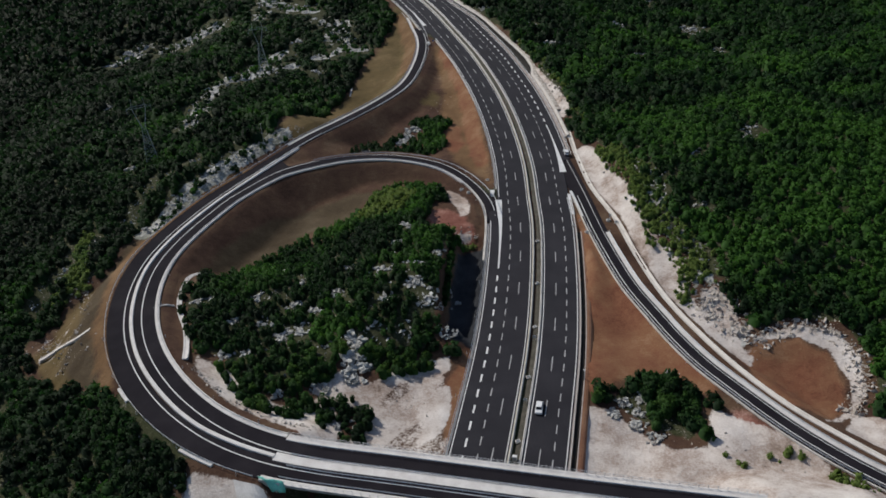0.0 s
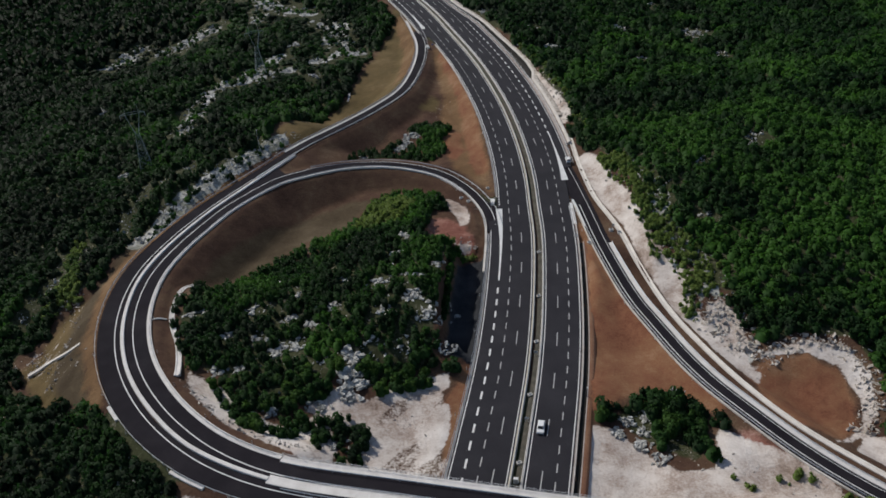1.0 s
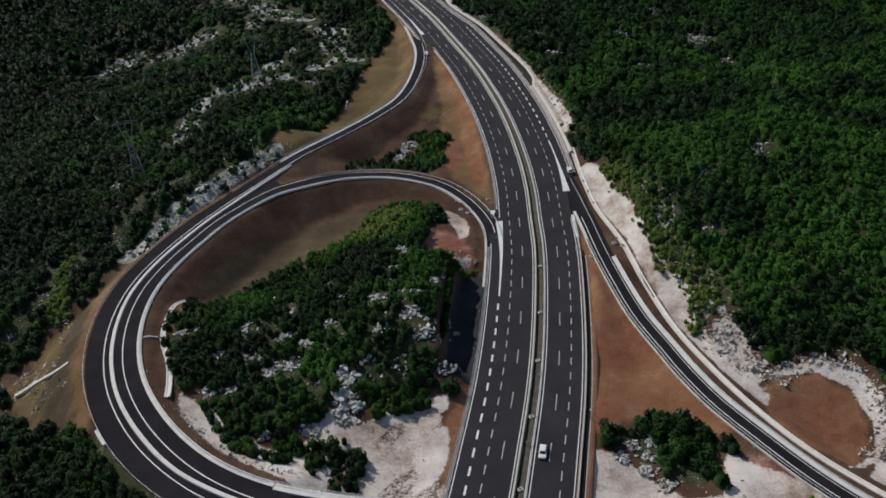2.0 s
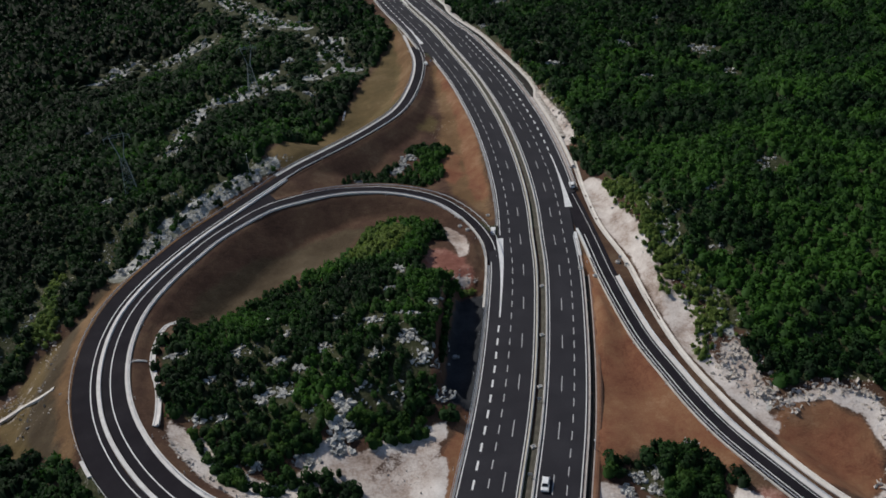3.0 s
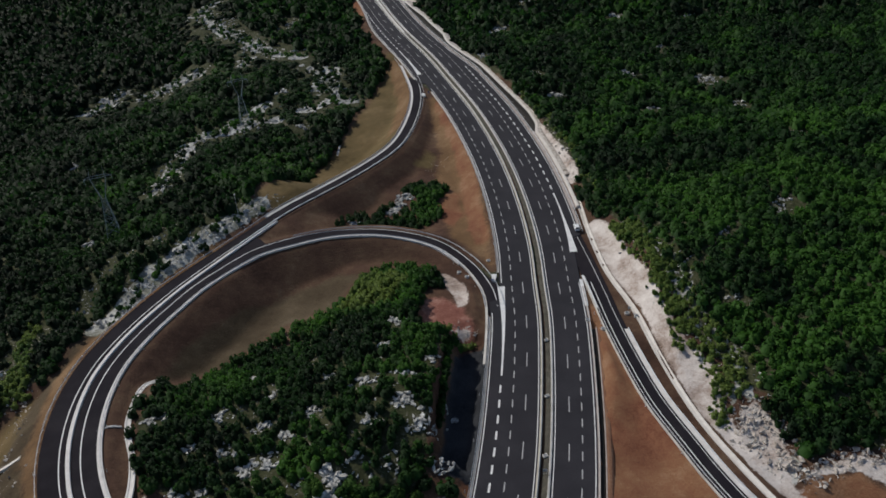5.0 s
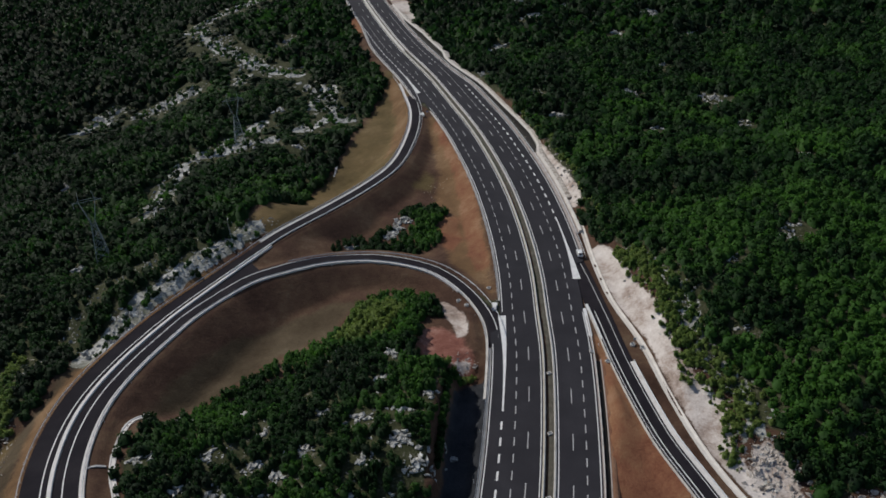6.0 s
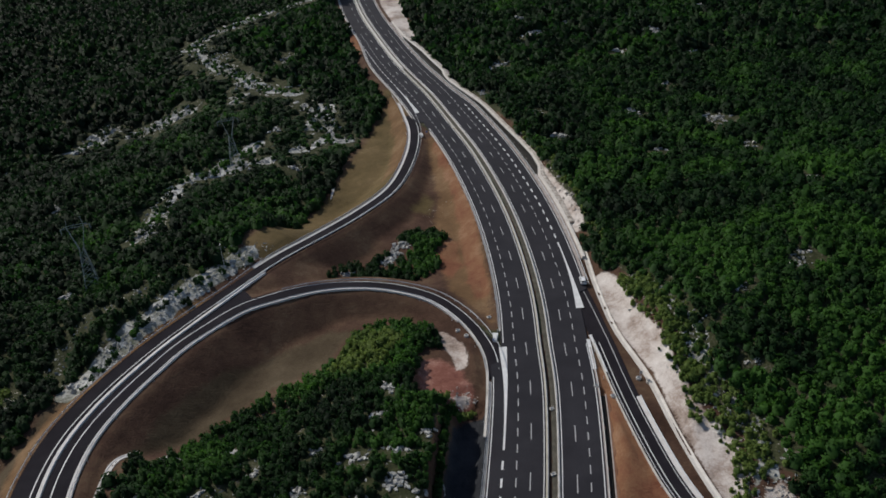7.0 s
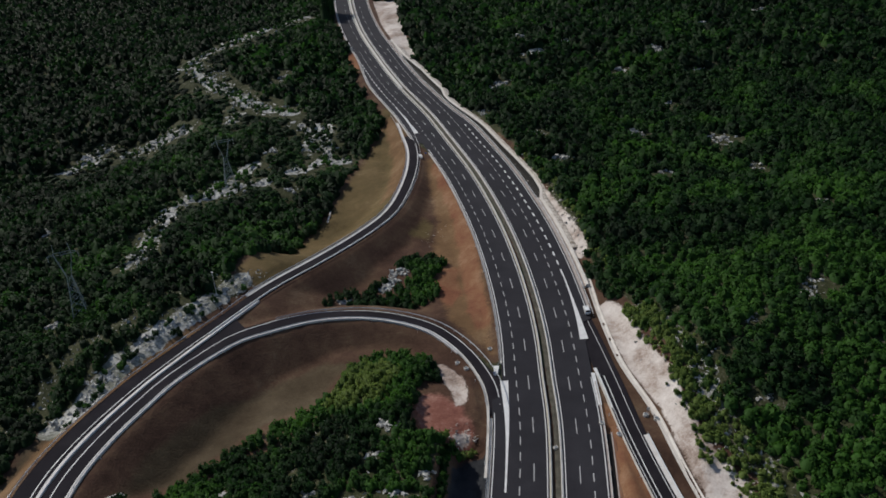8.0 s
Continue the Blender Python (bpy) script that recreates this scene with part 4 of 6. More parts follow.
for off, w in ((-6.85, 0.75), (6.45, 0.95)):
    part("footway", swept("footway", moved(deck_line, off), [(-w, -0.45), (-w, 0.22), (-w + 0.1, 0.25), (w - 0.1, 0.25), (w, 0.2), (w, -0.05)], concrete_new), bridge, "white concrete edge footway")
for off in (-5.4, -2.7, 0.0, 2.7, 5.4):
    part("girder", swept("girder", moved(deck_line, off), [(-0.7, -0.7), (-0.25, -0.95), (-0.25, -1.7), (-0.5, -1.95), (0.5, -1.95), (0.25, -1.7), (0.25, -0.95), (0.7, -0.7)], concrete), bridge)
part("joint", swept("joint", SPINE[deck_end:deck_end + 5], [(-6.0, -0.2), (-6.0, -0.014), (5.5, -0.014), (5.5, -0.2)], asphalt_ramp), bridge, "asphalt joint at the bridge end")
post_m = bm_mesh("railing_post", box_bm(0.08, 0.10, 1.0, at=(0, 0, 0.72)), steel)
for off in (-7.35, 7.15):
    seg = moved(deck_line, off)
    for h in (0.7, 1.2):
        part("rail", swept("rail", seg, [(-0.03, h), (-0.03, h + 0.05), (0.03, h + 0.05), (0.03, h)], steel), bridge, "steel hand rail")
    for p in seg[::1]:
        part("railing_post", post_m, bridge, place=Matrix.Translation(p))
for x_at in (4.0, 19.8, 37.0):
    k = int(np.argmin(np.abs(deck_line[:, 0] - x_at)))
    p, n = deck_line[k], sides_of(deck_line)[k]
    bm = bmesh.new()
    for off in (-5.5, -0.6, 4.3):
        q = p + n * off
        g = height(q[0], q[1])
        tube_bm(bm, (q[0], q[1], g - 0.5), (q[0], q[1], p[2] - 1.9), 0.6, sides=14)
    part("pier", bm_mesh("pier", bm, concrete), bridge, "round concrete columns")
for k, lab in ((len(deck_line) - 2, "west"), (1, "east")):
    seg = deck_line[k - 1:k + 2]
    part("abutment", swept("abutment", seg, [(-7.5, -9.0), (-7.5, -0.7), (7.3, -0.7), (7.3, -9.0)], concrete), bridge, "plain concrete abutment wall")
# wing wall and teal sheet at the west end
for lo, hi in ((deck_end + 7, deck_end + 13), (deck_end + 24, deck_end + 28)):
    wing = moved(SPINE, -7.75)[lo:hi]
    structure("wing_wall", swept("wing_wall", wing, [(-0.5, -4.0), (-0.5, 0.05), (-0.4, 0.12), (0.3, 0.12), (0.35, -4.0)], concrete_new), "pale concrete wing wall with a coping", "wall")


def draped(name, plan, label, category, mat, lift=0.12):
    """A thin slab laid over the ground between four plan corners."""
    a, b, c, d = (np.array(p, float) for p in plan)
    k = 8
    grid = np.array([[a + (b - a) * u + (d - a) * v + (a - b + c - d) * u * v for v in np.linspace(0, 1, k)] for u in np.linspace(0, 1, k)])
    z = land(grid[..., 0].copy(), grid[..., 1].copy()) + lift
    bm = bmesh.new()
    vs = [[bm.verts.new((grid[i, j, 0], grid[i, j, 1], z[i, j])) for j in range(k)] for i in range(k)]
    for i in range(k - 1):
        for j in range(k - 1):
            bm.faces.new((vs[i][j], vs[i + 1][j], vs[i + 1][j + 1], vs[i][j + 1]))
    bmesh.ops.recalc_face_normals(bm, faces=bm.faces)
    made = bmesh.ops.extrude_face_region(bm, geom=bm.faces[:])
    bmesh.ops.translate(bm, verts=[v for v in made["geom"] if isinstance(v, bmesh.types.BMVert)], vec=(0, 0, 0.12))
    bmesh.ops.recalc_face_normals(bm, faces=bm.faces)
    return structure(name, bm_mesh(name, bm, mat), label, category)


draped("slope_paving", [(-41, 141.5), (-34, 138), (-27, 124), (-37, 124)], "pale concrete paving on the slope beside the bridge", "paving", concrete_new)


def sheet():
    bm = bmesh.new()
    p = deck_line[-1]
    n, d = sides_of(deck_line)[-1], np.array([0.93, -0.36, 0.0])
    grid = [[bm.verts.new(tuple(p + d * (u * (1.05 - 0.13 * v) + 0.95 * v + 0.3 * math.sin(v)) + n * (-7.7 - 0.2 * v + 0.22 * math.sin(u * 1.7 + v)) + np.array([0, 0, 1.15 - 0.75 * v + 0.2 * math.sin(u * 2.3 + v)]))) for v in range(5)] for u in range(7)]
    for u in range(6):
        for v in range(4):
            bm.faces.new((grid[u][v], grid[u + 1][v], grid[u + 1][v + 1], grid[u][v + 1]))
    ob = tagged(new("plastic_sheet", bm_mesh("plastic_sheet", bm, tarp, True)), "crumpled teal plastic sheet hung over the bridge edge", "sheet")
    mod = ob.modifiers.new("thick", "SOLIDIFY")
    mod.thickness = 0.03


sheet()

guard_rail(SPINE, 5.15, deck_start, deck_end, steel_label + " beside the bridge footway", -1)
guard_rail(SPINE, -5.75, deck_start, deck_end, steel_label + " beside the bridge footway", 1)

guard_rail(OUTER, np.interp(k_o, [deck_end, deck_end + 14], [1.6, 2.15]), deck_start, deck_end, steel_label + " beside the central barrier", -1)
guard_rail(INNER, I_LINE - 0.4, deck_start, deck_end, steel_label + " beside the central barrier", 1)

# ---- vehicles ----


def car(name, label, place):
    thing = tagged(new(name), label, "car")
    thing.matrix_basis = place
    wide = 1.8
    bm = bmesh.new()
    outline = [(-2.15, 0.32), (-2.2, 0.7), (-2.1, 0.95), (-1.55, 1.38), (-1.2, 1.46), (0.2, 1.47), (0.55, 1.38), (1.25, 0.95), (2.0, 0.8), (2.2, 0.6), (2.18, 0.32)]
    ring = []
    for s in (-1, -0.82, 0.82, 1):
        row = []
        for y, z in outline:
            narrow = 1.0 if z < 1.0 else 0.84
            edge = 0.94 if abs(s) == 1 and z > 1.2 else 1.0
            row.append(bm.verts.new((s * wide / 2 * narrow * (1 if abs(s) < 1 else edge), y, z - (0.05 if abs(s) == 1 and z > 0.5 else 0))))
        ring.append(row)
    for a, b in zip(ring, ring[1:]):
        for k in range(len(outline)):
            bm.faces.new((a[k], a[(k + 1) % len(outline)], b[(k + 1) % len(outline)], b[k]))
    bm.faces.new(ring[0][::-1])
    bm.faces.new(ring[-1])
    bmesh.ops.recalc_face_normals(bm, faces=bm.faces)
    part("body", bm_mesh("body", bm, car_white), thing, "white painted body")

    def pane(pts):
        b2 = bmesh.new()
        vs = [b2.verts.new(p) for p in pts]
        f = b2.faces.new(vs)
        r = bmesh.ops.extrude_face_region(b2, geom=[f])
        nrm = (Vector(pts[1]) - Vector(pts[0])).cross(Vector(pts[2]) - Vector(pts[0])).normalized()
        bmesh.ops.translate(b2, verts=[v for v in r["geom"] if isinstance(v, bmesh.types.BMVert)], vec=nrm * 0.02)
        bmesh.ops.recalc_face_normals(b2, faces=b2.faces)
        return bm_mesh("pane", b2, glass_dark)

    w = wide / 2
    part("windscreen", pane([(-w * 0.8, 1.22, 1.0), (w * 0.8, 1.22, 1.0), (w * 0.72, 0.58, 1.40), (-w * 0.72, 0.58, 1.40)]), thing, "dark windscreen")
    part("rear_window", pane([(w * 0.8, -2.06, 1.0), (-w * 0.8, -2.06, 1.0), (-w * 0.7, -1.6, 1.38), (w * 0.7, -1.6, 1.38)]), thing, "dark rear window")
    for s in (-1, 1):
        top, up = 1.34, 0.98
        y0, y1 = -1.5, 0.75
        q = [(s * (w * 0.93), y0, up), (s * (w * 0.93), y1, up), (s * (w * 0.83), y1 - 0.35, top), (s * (w * 0.83), y0 + 0.25, top)]
        part("side_window", pane(q if s < 0 else q[::-1]), thing, "dark side window")
        for y, m, nm in ((2.15, lamp_clear, "headlight"), (-2.15, lamp_red, "tail_light")):
            part(nm, bm_mesh(nm, box_bm(0.34, 0.12, 0.16, 0.03, at=(s * w * 0.7, y, 0.72)), m), thing)
        part("wing_mirror", bm_mesh("wing_mirror", box_bm(0.2, 0.12, 0.14, 0.03, at=(s * (w + 0.06), 0.75, 1.02)), car_white), thing)
        for y in (-1.32, 1.35):
            b3 = bmesh.new()
            tube_bm(b3, (s * (w - 0.2), y, 0.32), (s * (w + 0.01), y, 0.32), 0.32, sides=18)
            wheel = part("wheel", bm_mesh("wheel", b3, rubber), thing, "black tyre")
            b4 = bmesh.new()
            tube_bm(b4, (s * (w + 0.005), y, 0.32), (s * (w + 0.03), y, 0.32), 0.2, 0.17, sides=12)
            part("rim", bm_mesh("rim", b4, steel), wheel)
    return thing


def on_road(road, y, off, reverse=False):
    k = station(road, y)
    p, d = moved(road, off)[k], road[k + 1] - road[k - 1]
    return pose(p[0], p[1], p[2] + 0.01, 0, 0, math.degrees(math.atan2(-d[0], d[1])) + (180 if reverse else 0))


car("car", "white hatchback driving in the inner lane of the highway", on_road(HIGHWAY, 161.5, 4.1, True))
car("car", "white hatchback standing on the paved shoulder below the cutting", on_road(HIGHWAY, 298.3, 16.0))

# ---- pylons, poles, signs, shafts ----


def pylon(x, y, tall, label, turn=20):
    thing = tagged(new("power_pylon"), label, "pylon", group="power line pylons")
    thing.matrix_basis = pose(x, y, height(x, y) - 0.4, 0, 0, turn)
    bm, waist = bmesh.new(), tall * 0.58
    f = lambda z: 2.6 + (0.75 - 2.6) * min(1, z / waist)
    legs = [(sx, sy) for sx in (-1, 1) for sy in (-1, 1)]
    levels = np.linspace(0, waist, 7)
    for sx, sy in legs:
        tube_bm(bm, (sx * f(0), sy * f(0), 0), (sx * f(waist), sy * f(waist), waist), 0.15, 0.11, 4)
    part("leg_frame", bm_mesh("leg_frame", bm, pylon_steel), thing)
    bm = bmesh.new()
    for z0, z1 in zip(levels, levels[1:]):
        a, b = f(z0), f(z1)
        for s in (-1, 1):
            for p, q in (((-a, s * a, z0), (b, s * b, z1)), ((a, s * a, z0), (-b, s * b, z1)), ((s * a, -a, z0), (s * b, b, z1)), ((s * a, a, z0), (s * b, -b, z1))):
                tube_bm(bm, p, q, 0.06, sides=3)
    part("bracing", bm_mesh("bracing", bm, pylon_steel), thing)
    for s in (-1, 1):
        bm = bmesh.new()
        top = tall * 0.86
        for yy in (-0.6, 0.6):
            tube_bm(bm, (s * 0.7, yy, waist), (s * 2.7, yy * 0.6, top), 0.13, 0.1, 4)
            tube_bm(bm, (s * 2.7, yy * 0.6, top), (s * 2.3, 0, tall), 0.1, 0.07, 4)
        for u in np.linspace(0, 1, 6)[:-1]:
            w = u + 0.2
            tube_bm(bm, (s * (0.7 + 2.0 * u), -0.6 + 0.24 * u, waist + (top - waist) * u), (s * (0.7 + 2.0 * w), 0.6 - 0.24 * w, waist + (top - waist) * w), 0.05, sides=3)
        part("window_arm", bm_mesh("window_arm", bm, pylon_steel), thing)
        bm = bmesh.new()
        for z in (top, top + 0.9):
            tube_bm(bm, (0, 0, z), (s * (4.9 if z == top else 2.7), 0, top + (0.1 if z == top else 0.9)), 0.12, 0.08, 4)
        tube_bm(bm, (s * 2.7, 0, top + 0.9), (s * 4.9, 0, top + 0.1), 0.09, sides=4)
        part("cross_arm", bm_mesh("cross_arm", bm, pylon_steel), thing)
        bm = bmesh.new()
        tube_bm(bm, (s * 4.7, 0, top), (s * 4.7, 0, top - 1.8), 0.12, 0.1, 6)
        part("insulator", bm_mesh("insulator", bm, pylon_steel), thing)
    return thing


pylon(-92.3, 331, 29, "grey lattice power pylon standing in the woodland", 15)
pylon(-52.8, 437, 26, "grey lattice power pylon among pale rocks", 15)


def lamp_pole(x, y, tall, label):
    thing = tagged(new("roadside_pole"), label, "pole")
    thing.matrix_basis = pose(x, y, height(x, y) - 0.1)
    bm = bmesh.new()
    tube_bm(bm, (0, 0, 0), (0, 0, tall), 0.11, 0.06, 8)
    part("pole", bm_mesh("pole", bm, steel), thing)
    part("base_plate", bm_mesh("base_plate", box_bm(0.5, 0.5, 0.2, 0.03, at=(0, 0, 0.08)), concrete), thing)
    part("head", bm_mesh("head", box_bm(0.3, 0.7, 0.12, 0.03, at=(0, 0.25, tall)), steel), thing)


lamp_pole(-45, 326, 9, "thin grey pole with a small head beside the slip road")
lamp_pole(48.6, 169, 4.0, "short grey pole beside the highway guard rail")


def shaft(x, y, label, r=0.75):
    thing = tagged(new("drain_shaft"), label, "drain shaft", group="concrete drain shafts")
    thing.matrix_basis = pose(x, y, height(x, y) - 0.15)
    bm = bmesh.new()
    tube_bm(bm, (0, 0, 0), (0, 0, 0.75), r, sides=18)
    bmesh.ops.bevel(bm, geom=[e for e in bm.edges if abs(e.verts[0].co.z - e.verts[1].co.z) < 0.01 and e.verts[0].co.z > 0.5], offset=0.06, segments=2, affect="EDGES")
    part("ring", bm_mesh("ring", bm, concrete), thing)
    bm = bmesh.new()
    tube_bm(bm, (0, 0, 0.75), (0, 0, 0.83), r * 0.7, sides=16)
    part("cover", bm_mesh("cover", bm, steel_dark), thing, "dark metal cover")


def crash_cushion(x, y, turn, label, length=3.6, wide=1.7):
    """A row of rounded energy-absorbing boxes on a base rail, tapering to the nose."""
    thing = tagged(new("crash_cushion"), label, "crash cushion", group="crash cushions at the gores")
    thing.matrix_basis = pose(x, y, height(x, y), 0, 0, turn)
    part("base_rail", bm_mesh("base_rail", box_bm(0.5, length, 0.12, 0.02, at=(0, length / 2, 0.2)), steel), thing, "grey steel base rail")
    for k in range(4):
        w = wide * (0.62 + 0.38 * k / 3)
        bm = bmesh.new()
        y0, y1 = length * k / 4 + 0.03, length * (k + 1) / 4 - 0.03
        ring = [(-w / 2, y1), (w / 2, y1), (w / 2, y0)] + ([(w * 0.3 * math.cos(a) * 1.6, y0 - 0.35 * math.sin(a)) for a in np.linspace(0.3, 2.84, 7)] if k == 0 else []) + [(-w / 2, y0)]
        low = [bm.verts.new((a, b, 0.25)) for a, b in ring]
        top = [bm.verts.new((a * 0.96, b, 1.05)) for a, b in ring]
        bm.faces.new(low[::-1])
        bm.faces.new(top)
        for i in range(len(ring)):
            j = (i + 1) % len(ring)
            bm.faces.new((low[i], low[j], top[j], top[i]))
        bmesh.ops.recalc_face_normals(bm, faces=bm.faces)
        part("bay", bm_mesh("bay", bm, paint), thing)


crash_cushion(40.9, 270.8, -12, "white crash cushion at the end of the loop gore")
crash_cushion(35.0, 431.5, 12, "white crash cushion at the slip road nose", 3.0, 1.5)

shaft_label = "round pale concrete drain shaft with a metal cover"
for x, y in ((65, 245), (68.3, 240), (77.5, 246), (79.8, 244), (41.4, 284.7), (30.7, 279.5), (32.8, 275.6)):
    shaft(x, y, shaft_label)


def sign(x, y, turn, label, wide=1.2, tall=1.2, up=2.2):
    thing = tagged(new("road_sign"), label, "road sign", group="road signs at the gores")
    thing.matrix_basis = pose(x, y, height(x, y) - 0.2, 0, 0, turn)
    for s in (-1, 1):
        bm = bmesh.new()
        tube_bm(bm, (s * wide * 0.3, 0.06, 0), (s * wide * 0.3, 0.06, up + tall), 0.05, sides=8)
        part("post", bm_mesh("post", bm, steel), thing)
    board = part("board", bm_mesh("board", box_bm(wide, 0.05, tall, 0.015, at=(0, 0, up + tall / 2)), steel), thing, "grey sheet metal back")
    part("face", bm_mesh("face", box_bm(wide * 0.94, 0.012, tall * 0.94, at=(0, -0.032, up + tall / 2)), sign_blue), board, "blue face")


sign(78.3, 246.5, 180, "small road sign on twin posts beside the slip road", 0.9, 0.9, 1.6)
sign(40.6, 271, 10, "small sign at the end of the loop gore", 0.9, 0.7, 0.8)
sign(37.3, 436, 0, "small sign at the slip road nose", 0.9, 0.7, 0.8)
for y in (163, 188):
    k = station(HIGHWAY, y)
    sign(HIGHWAY[k][0] + 0.3, HIGHWAY[k][1], 165, "small road sign on twin posts in the median", 1.1, 0.8, 1.2)
for y in (150, 172, 194, 214, 238):
    k = station(HIGHWAY, y)
    p = HIGHWAY[k]
    thing = tagged(new("median_shaft"), "small pale concrete gully in the median", "gully", group="gullies in the median")
    thing.matrix_basis = pose(p[0], p[1], p[2] - 0.2, 0, 0, 15)
    part("box", bm_mesh("box", box_bm(1.3, 1.0, 0.5, 0.05, at=(0, 0, 0.2)), concrete), thing)
    part("grate", bm_mesh("grate", box_bm(0.9, 0.6, 0.06, at=(0, 0, 0.46)), steel_dark), thing, "dark metal grate")

cabinet = tagged(new("equipment_cabinet"), "small white equipment cabinet standing in the median", "cabinet")
k = station(HIGHWAY, 143.5)
cabinet.matrix_basis = pose(HIGHWAY[k][0], HIGHWAY[k][1], HIGHWAY[k][2] - 0.25, 0, 0, -18)
part("body", bm_mesh("body", box_bm(1.1, 0.8, 1.3, 0.04, at=(0, 0, 0.75)), paint), cabinet)
part("plinth", bm_mesh("plinth", box_bm(1.3, 1.0, 0.2, 0.03, at=(0, 0, 0.05)), concrete), cabinet, "concrete plinth")
part("door", bm_mesh("door", box_bm(0.95, 0.03, 1.05, 0.01, at=(0, -0.42, 0.78)), paint_dull), cabinet)

# ---- rocks ----
rng = np.random.default_rng(7)


def boulder_verts(seed, squash=0.7, fine=2):
    """A jagged limestone block: vertices and faces round the origin, about one metre in radius."""
    bm = bmesh.new()
    bmesh.ops.create_icosphere(bm, subdivisions=fine, radius=1.0)
    r = np.random.default_rng(seed)
    cuts = [(Vector(r.normal(size=3)).normalized(), r.uniform(0.28, 0.7)) for _ in range(12)]
    for v in bm.verts:
        for nrm, lim in cuts:
            over = v.co.dot(nrm) - lim
            if over > 0:
                v.co -= nrm * over
        v.co *= 1 + 0.8 * noise.noise(v.co * 3.4 + Vector((seed, 0, 0)))
        v.co.z *= squash
    out = np.array([v.co[:] for v in bm.verts]), np.array([[v.index for v in f.verts] for f in bm.faces])
    bm.free()
    return out


BOULDERS = [boulder_verts(s, q) for s, q in ((1, 0.6), (2, 0.8), (3, 0.5), (4, 1.0), (5, 0.7), (6, 0.65))]
CHIPS = [boulder_verts(s, q, 1) for s, q in ((11, 0.6), (12, 0.8), (13, 0.5), (14, 1.0), (15, 0.7), (16, 0.65), (17, 0.75))]


def rock_mesh(name, places, mat=None, flat=1.0):
    """Many boulders in one mesh: x, y, z, size, turn."""
    V, F, at = [], [], 0
    for k, (x, y, z, size, turn) in enumerate(places):
        v, f = CHIPS[k % len(CHIPS)]
        c, s = math.cos(turn), math.sin(turn)
        w = v * size * (1.25, 0.55 + 0.35 * ((k * 7) % 5) / 4, flat * (0.8 + 0.4 * ((k * 3) % 4) / 3)) @ np.array([[c, s, 0], [-s, c, 0], [0, 0, 1]])
        V.append(w + (x, y, z))
        F.append(f + at)
        at += len(v)
    me = bpy.data.meshes.new(name)
    me.from_pydata(np.concatenate(V).tolist(), [], np.concatenate(F).tolist())
    me.materials.append(mat or limestone)
    return me


ROCK_PIECES = [mesh_of("rock", v, f.tolist(), limestone) for v, f in BOULDERS]
CLEAR = []


def outcrop(x, y, radius, count, label, long=1.0, turn=0.0, size=1.0, clear=1.0):
    spots = []
    for _ in range(int(count * 2.1)):
        u, v = rng.normal(size=2) * radius * 0.5
        u *= long
        dx, dy = u * math.cos(turn) - v * math.sin(turn), u * math.sin(turn) + v * math.cos(turn)
        spots.append((x + dx, y + dy, size * rng.uniform(0.3, 1.05) ** 1.3, rng.uniform(0, 6.28)))
    zs = land(np.array([s[0] for s in spots]), np.array([s[1] for s in spots]))
    thing = tagged(new("rock_outcrop"), label, "rock", group="limestone outcrops")
    thing.matrix_basis = pose(x, y, float(zs.mean()))
    for k, ((sx, sy, r, a), z) in enumerate(zip(spots, zs)):
        part("rock", ROCK_PIECES[k % len(ROCK_PIECES)], thing,
             place=pose(sx - x, sy - y, z + 0.15 * r - float(zs.mean()), 0, 0, math.degrees(a)) @ Matrix.Diagonal((r * 1.25, r * (0.6 + 0.1 * (k % 4)), r * (0.8 + 0.12 * (k % 4)), 1)))
    for s in spots[::3]:
        CLEAR.append((s[0], s[1] - 1.8 * clear, s[2] + 1.4 * clear))


in_loop = "jagged grey limestone outcrop among the loop's bushes"
for x, y, r, n, s in ((-59, 219, 2.2, 9, 1), (-56, 220, 2.5, 10, 1), (-49, 192, 2.2, 8, 1), (-43, 192, 2.2, 8, 1), (-32, 197, 3, 16, 1), (-27, 198, 3, 18, 1), (-30, 212, 2.5, 10, 1), (-41, 216, 2.2, 8, 1),
                      (-51, 236, 2.2, 7, 1), (-16, 214, 2.5, 10, 1), (-12, 190, 3.2, 20, 1.4), (-12.5, 184, 3.6, 26, 1.6), (-14, 178, 2.6, 14, 1.3), (-1, 205, 2.5, 10, 1), (7, 210, 3.2, 16, 1.2), (11, 202, 3.2, 18, 1.2),
                      (8, 221, 2.2, 8, 1), (-2, 221, 2.2, 8, 1), (16, 227, 2.2, 8, 1), (-23, 206, 2.5, 10, 1), (-6, 195, 2, 7, 0.9), (-38, 204, 2.5, 9, 1), (-21, 175, 2.5, 10, 1), (-17, 162, 2.5, 9, 1), (-34, 174, 2.5, 9, 1),
                      (-28, 224, 2, 6, 0.9), (-12, 228, 2, 6, 0.9), (4, 236, 2, 6, 0.9), (8, 249, 2.5, 10, 1), (-47, 206, 2, 6, 0.9), (14, 191, 2.5, 9, 1), (3, 192, 2, 7, 0.9), (-20, 190, 2, 6, 0.8), (19, 214, 2, 6, 0.9), (-34, 236, 2, 6, 0.9)):
    outcrop(x, y, r, n, in_loop, size=1.2 * s, clear=0.8)
west_rock = "pale limestone outcrop in the western woodland"
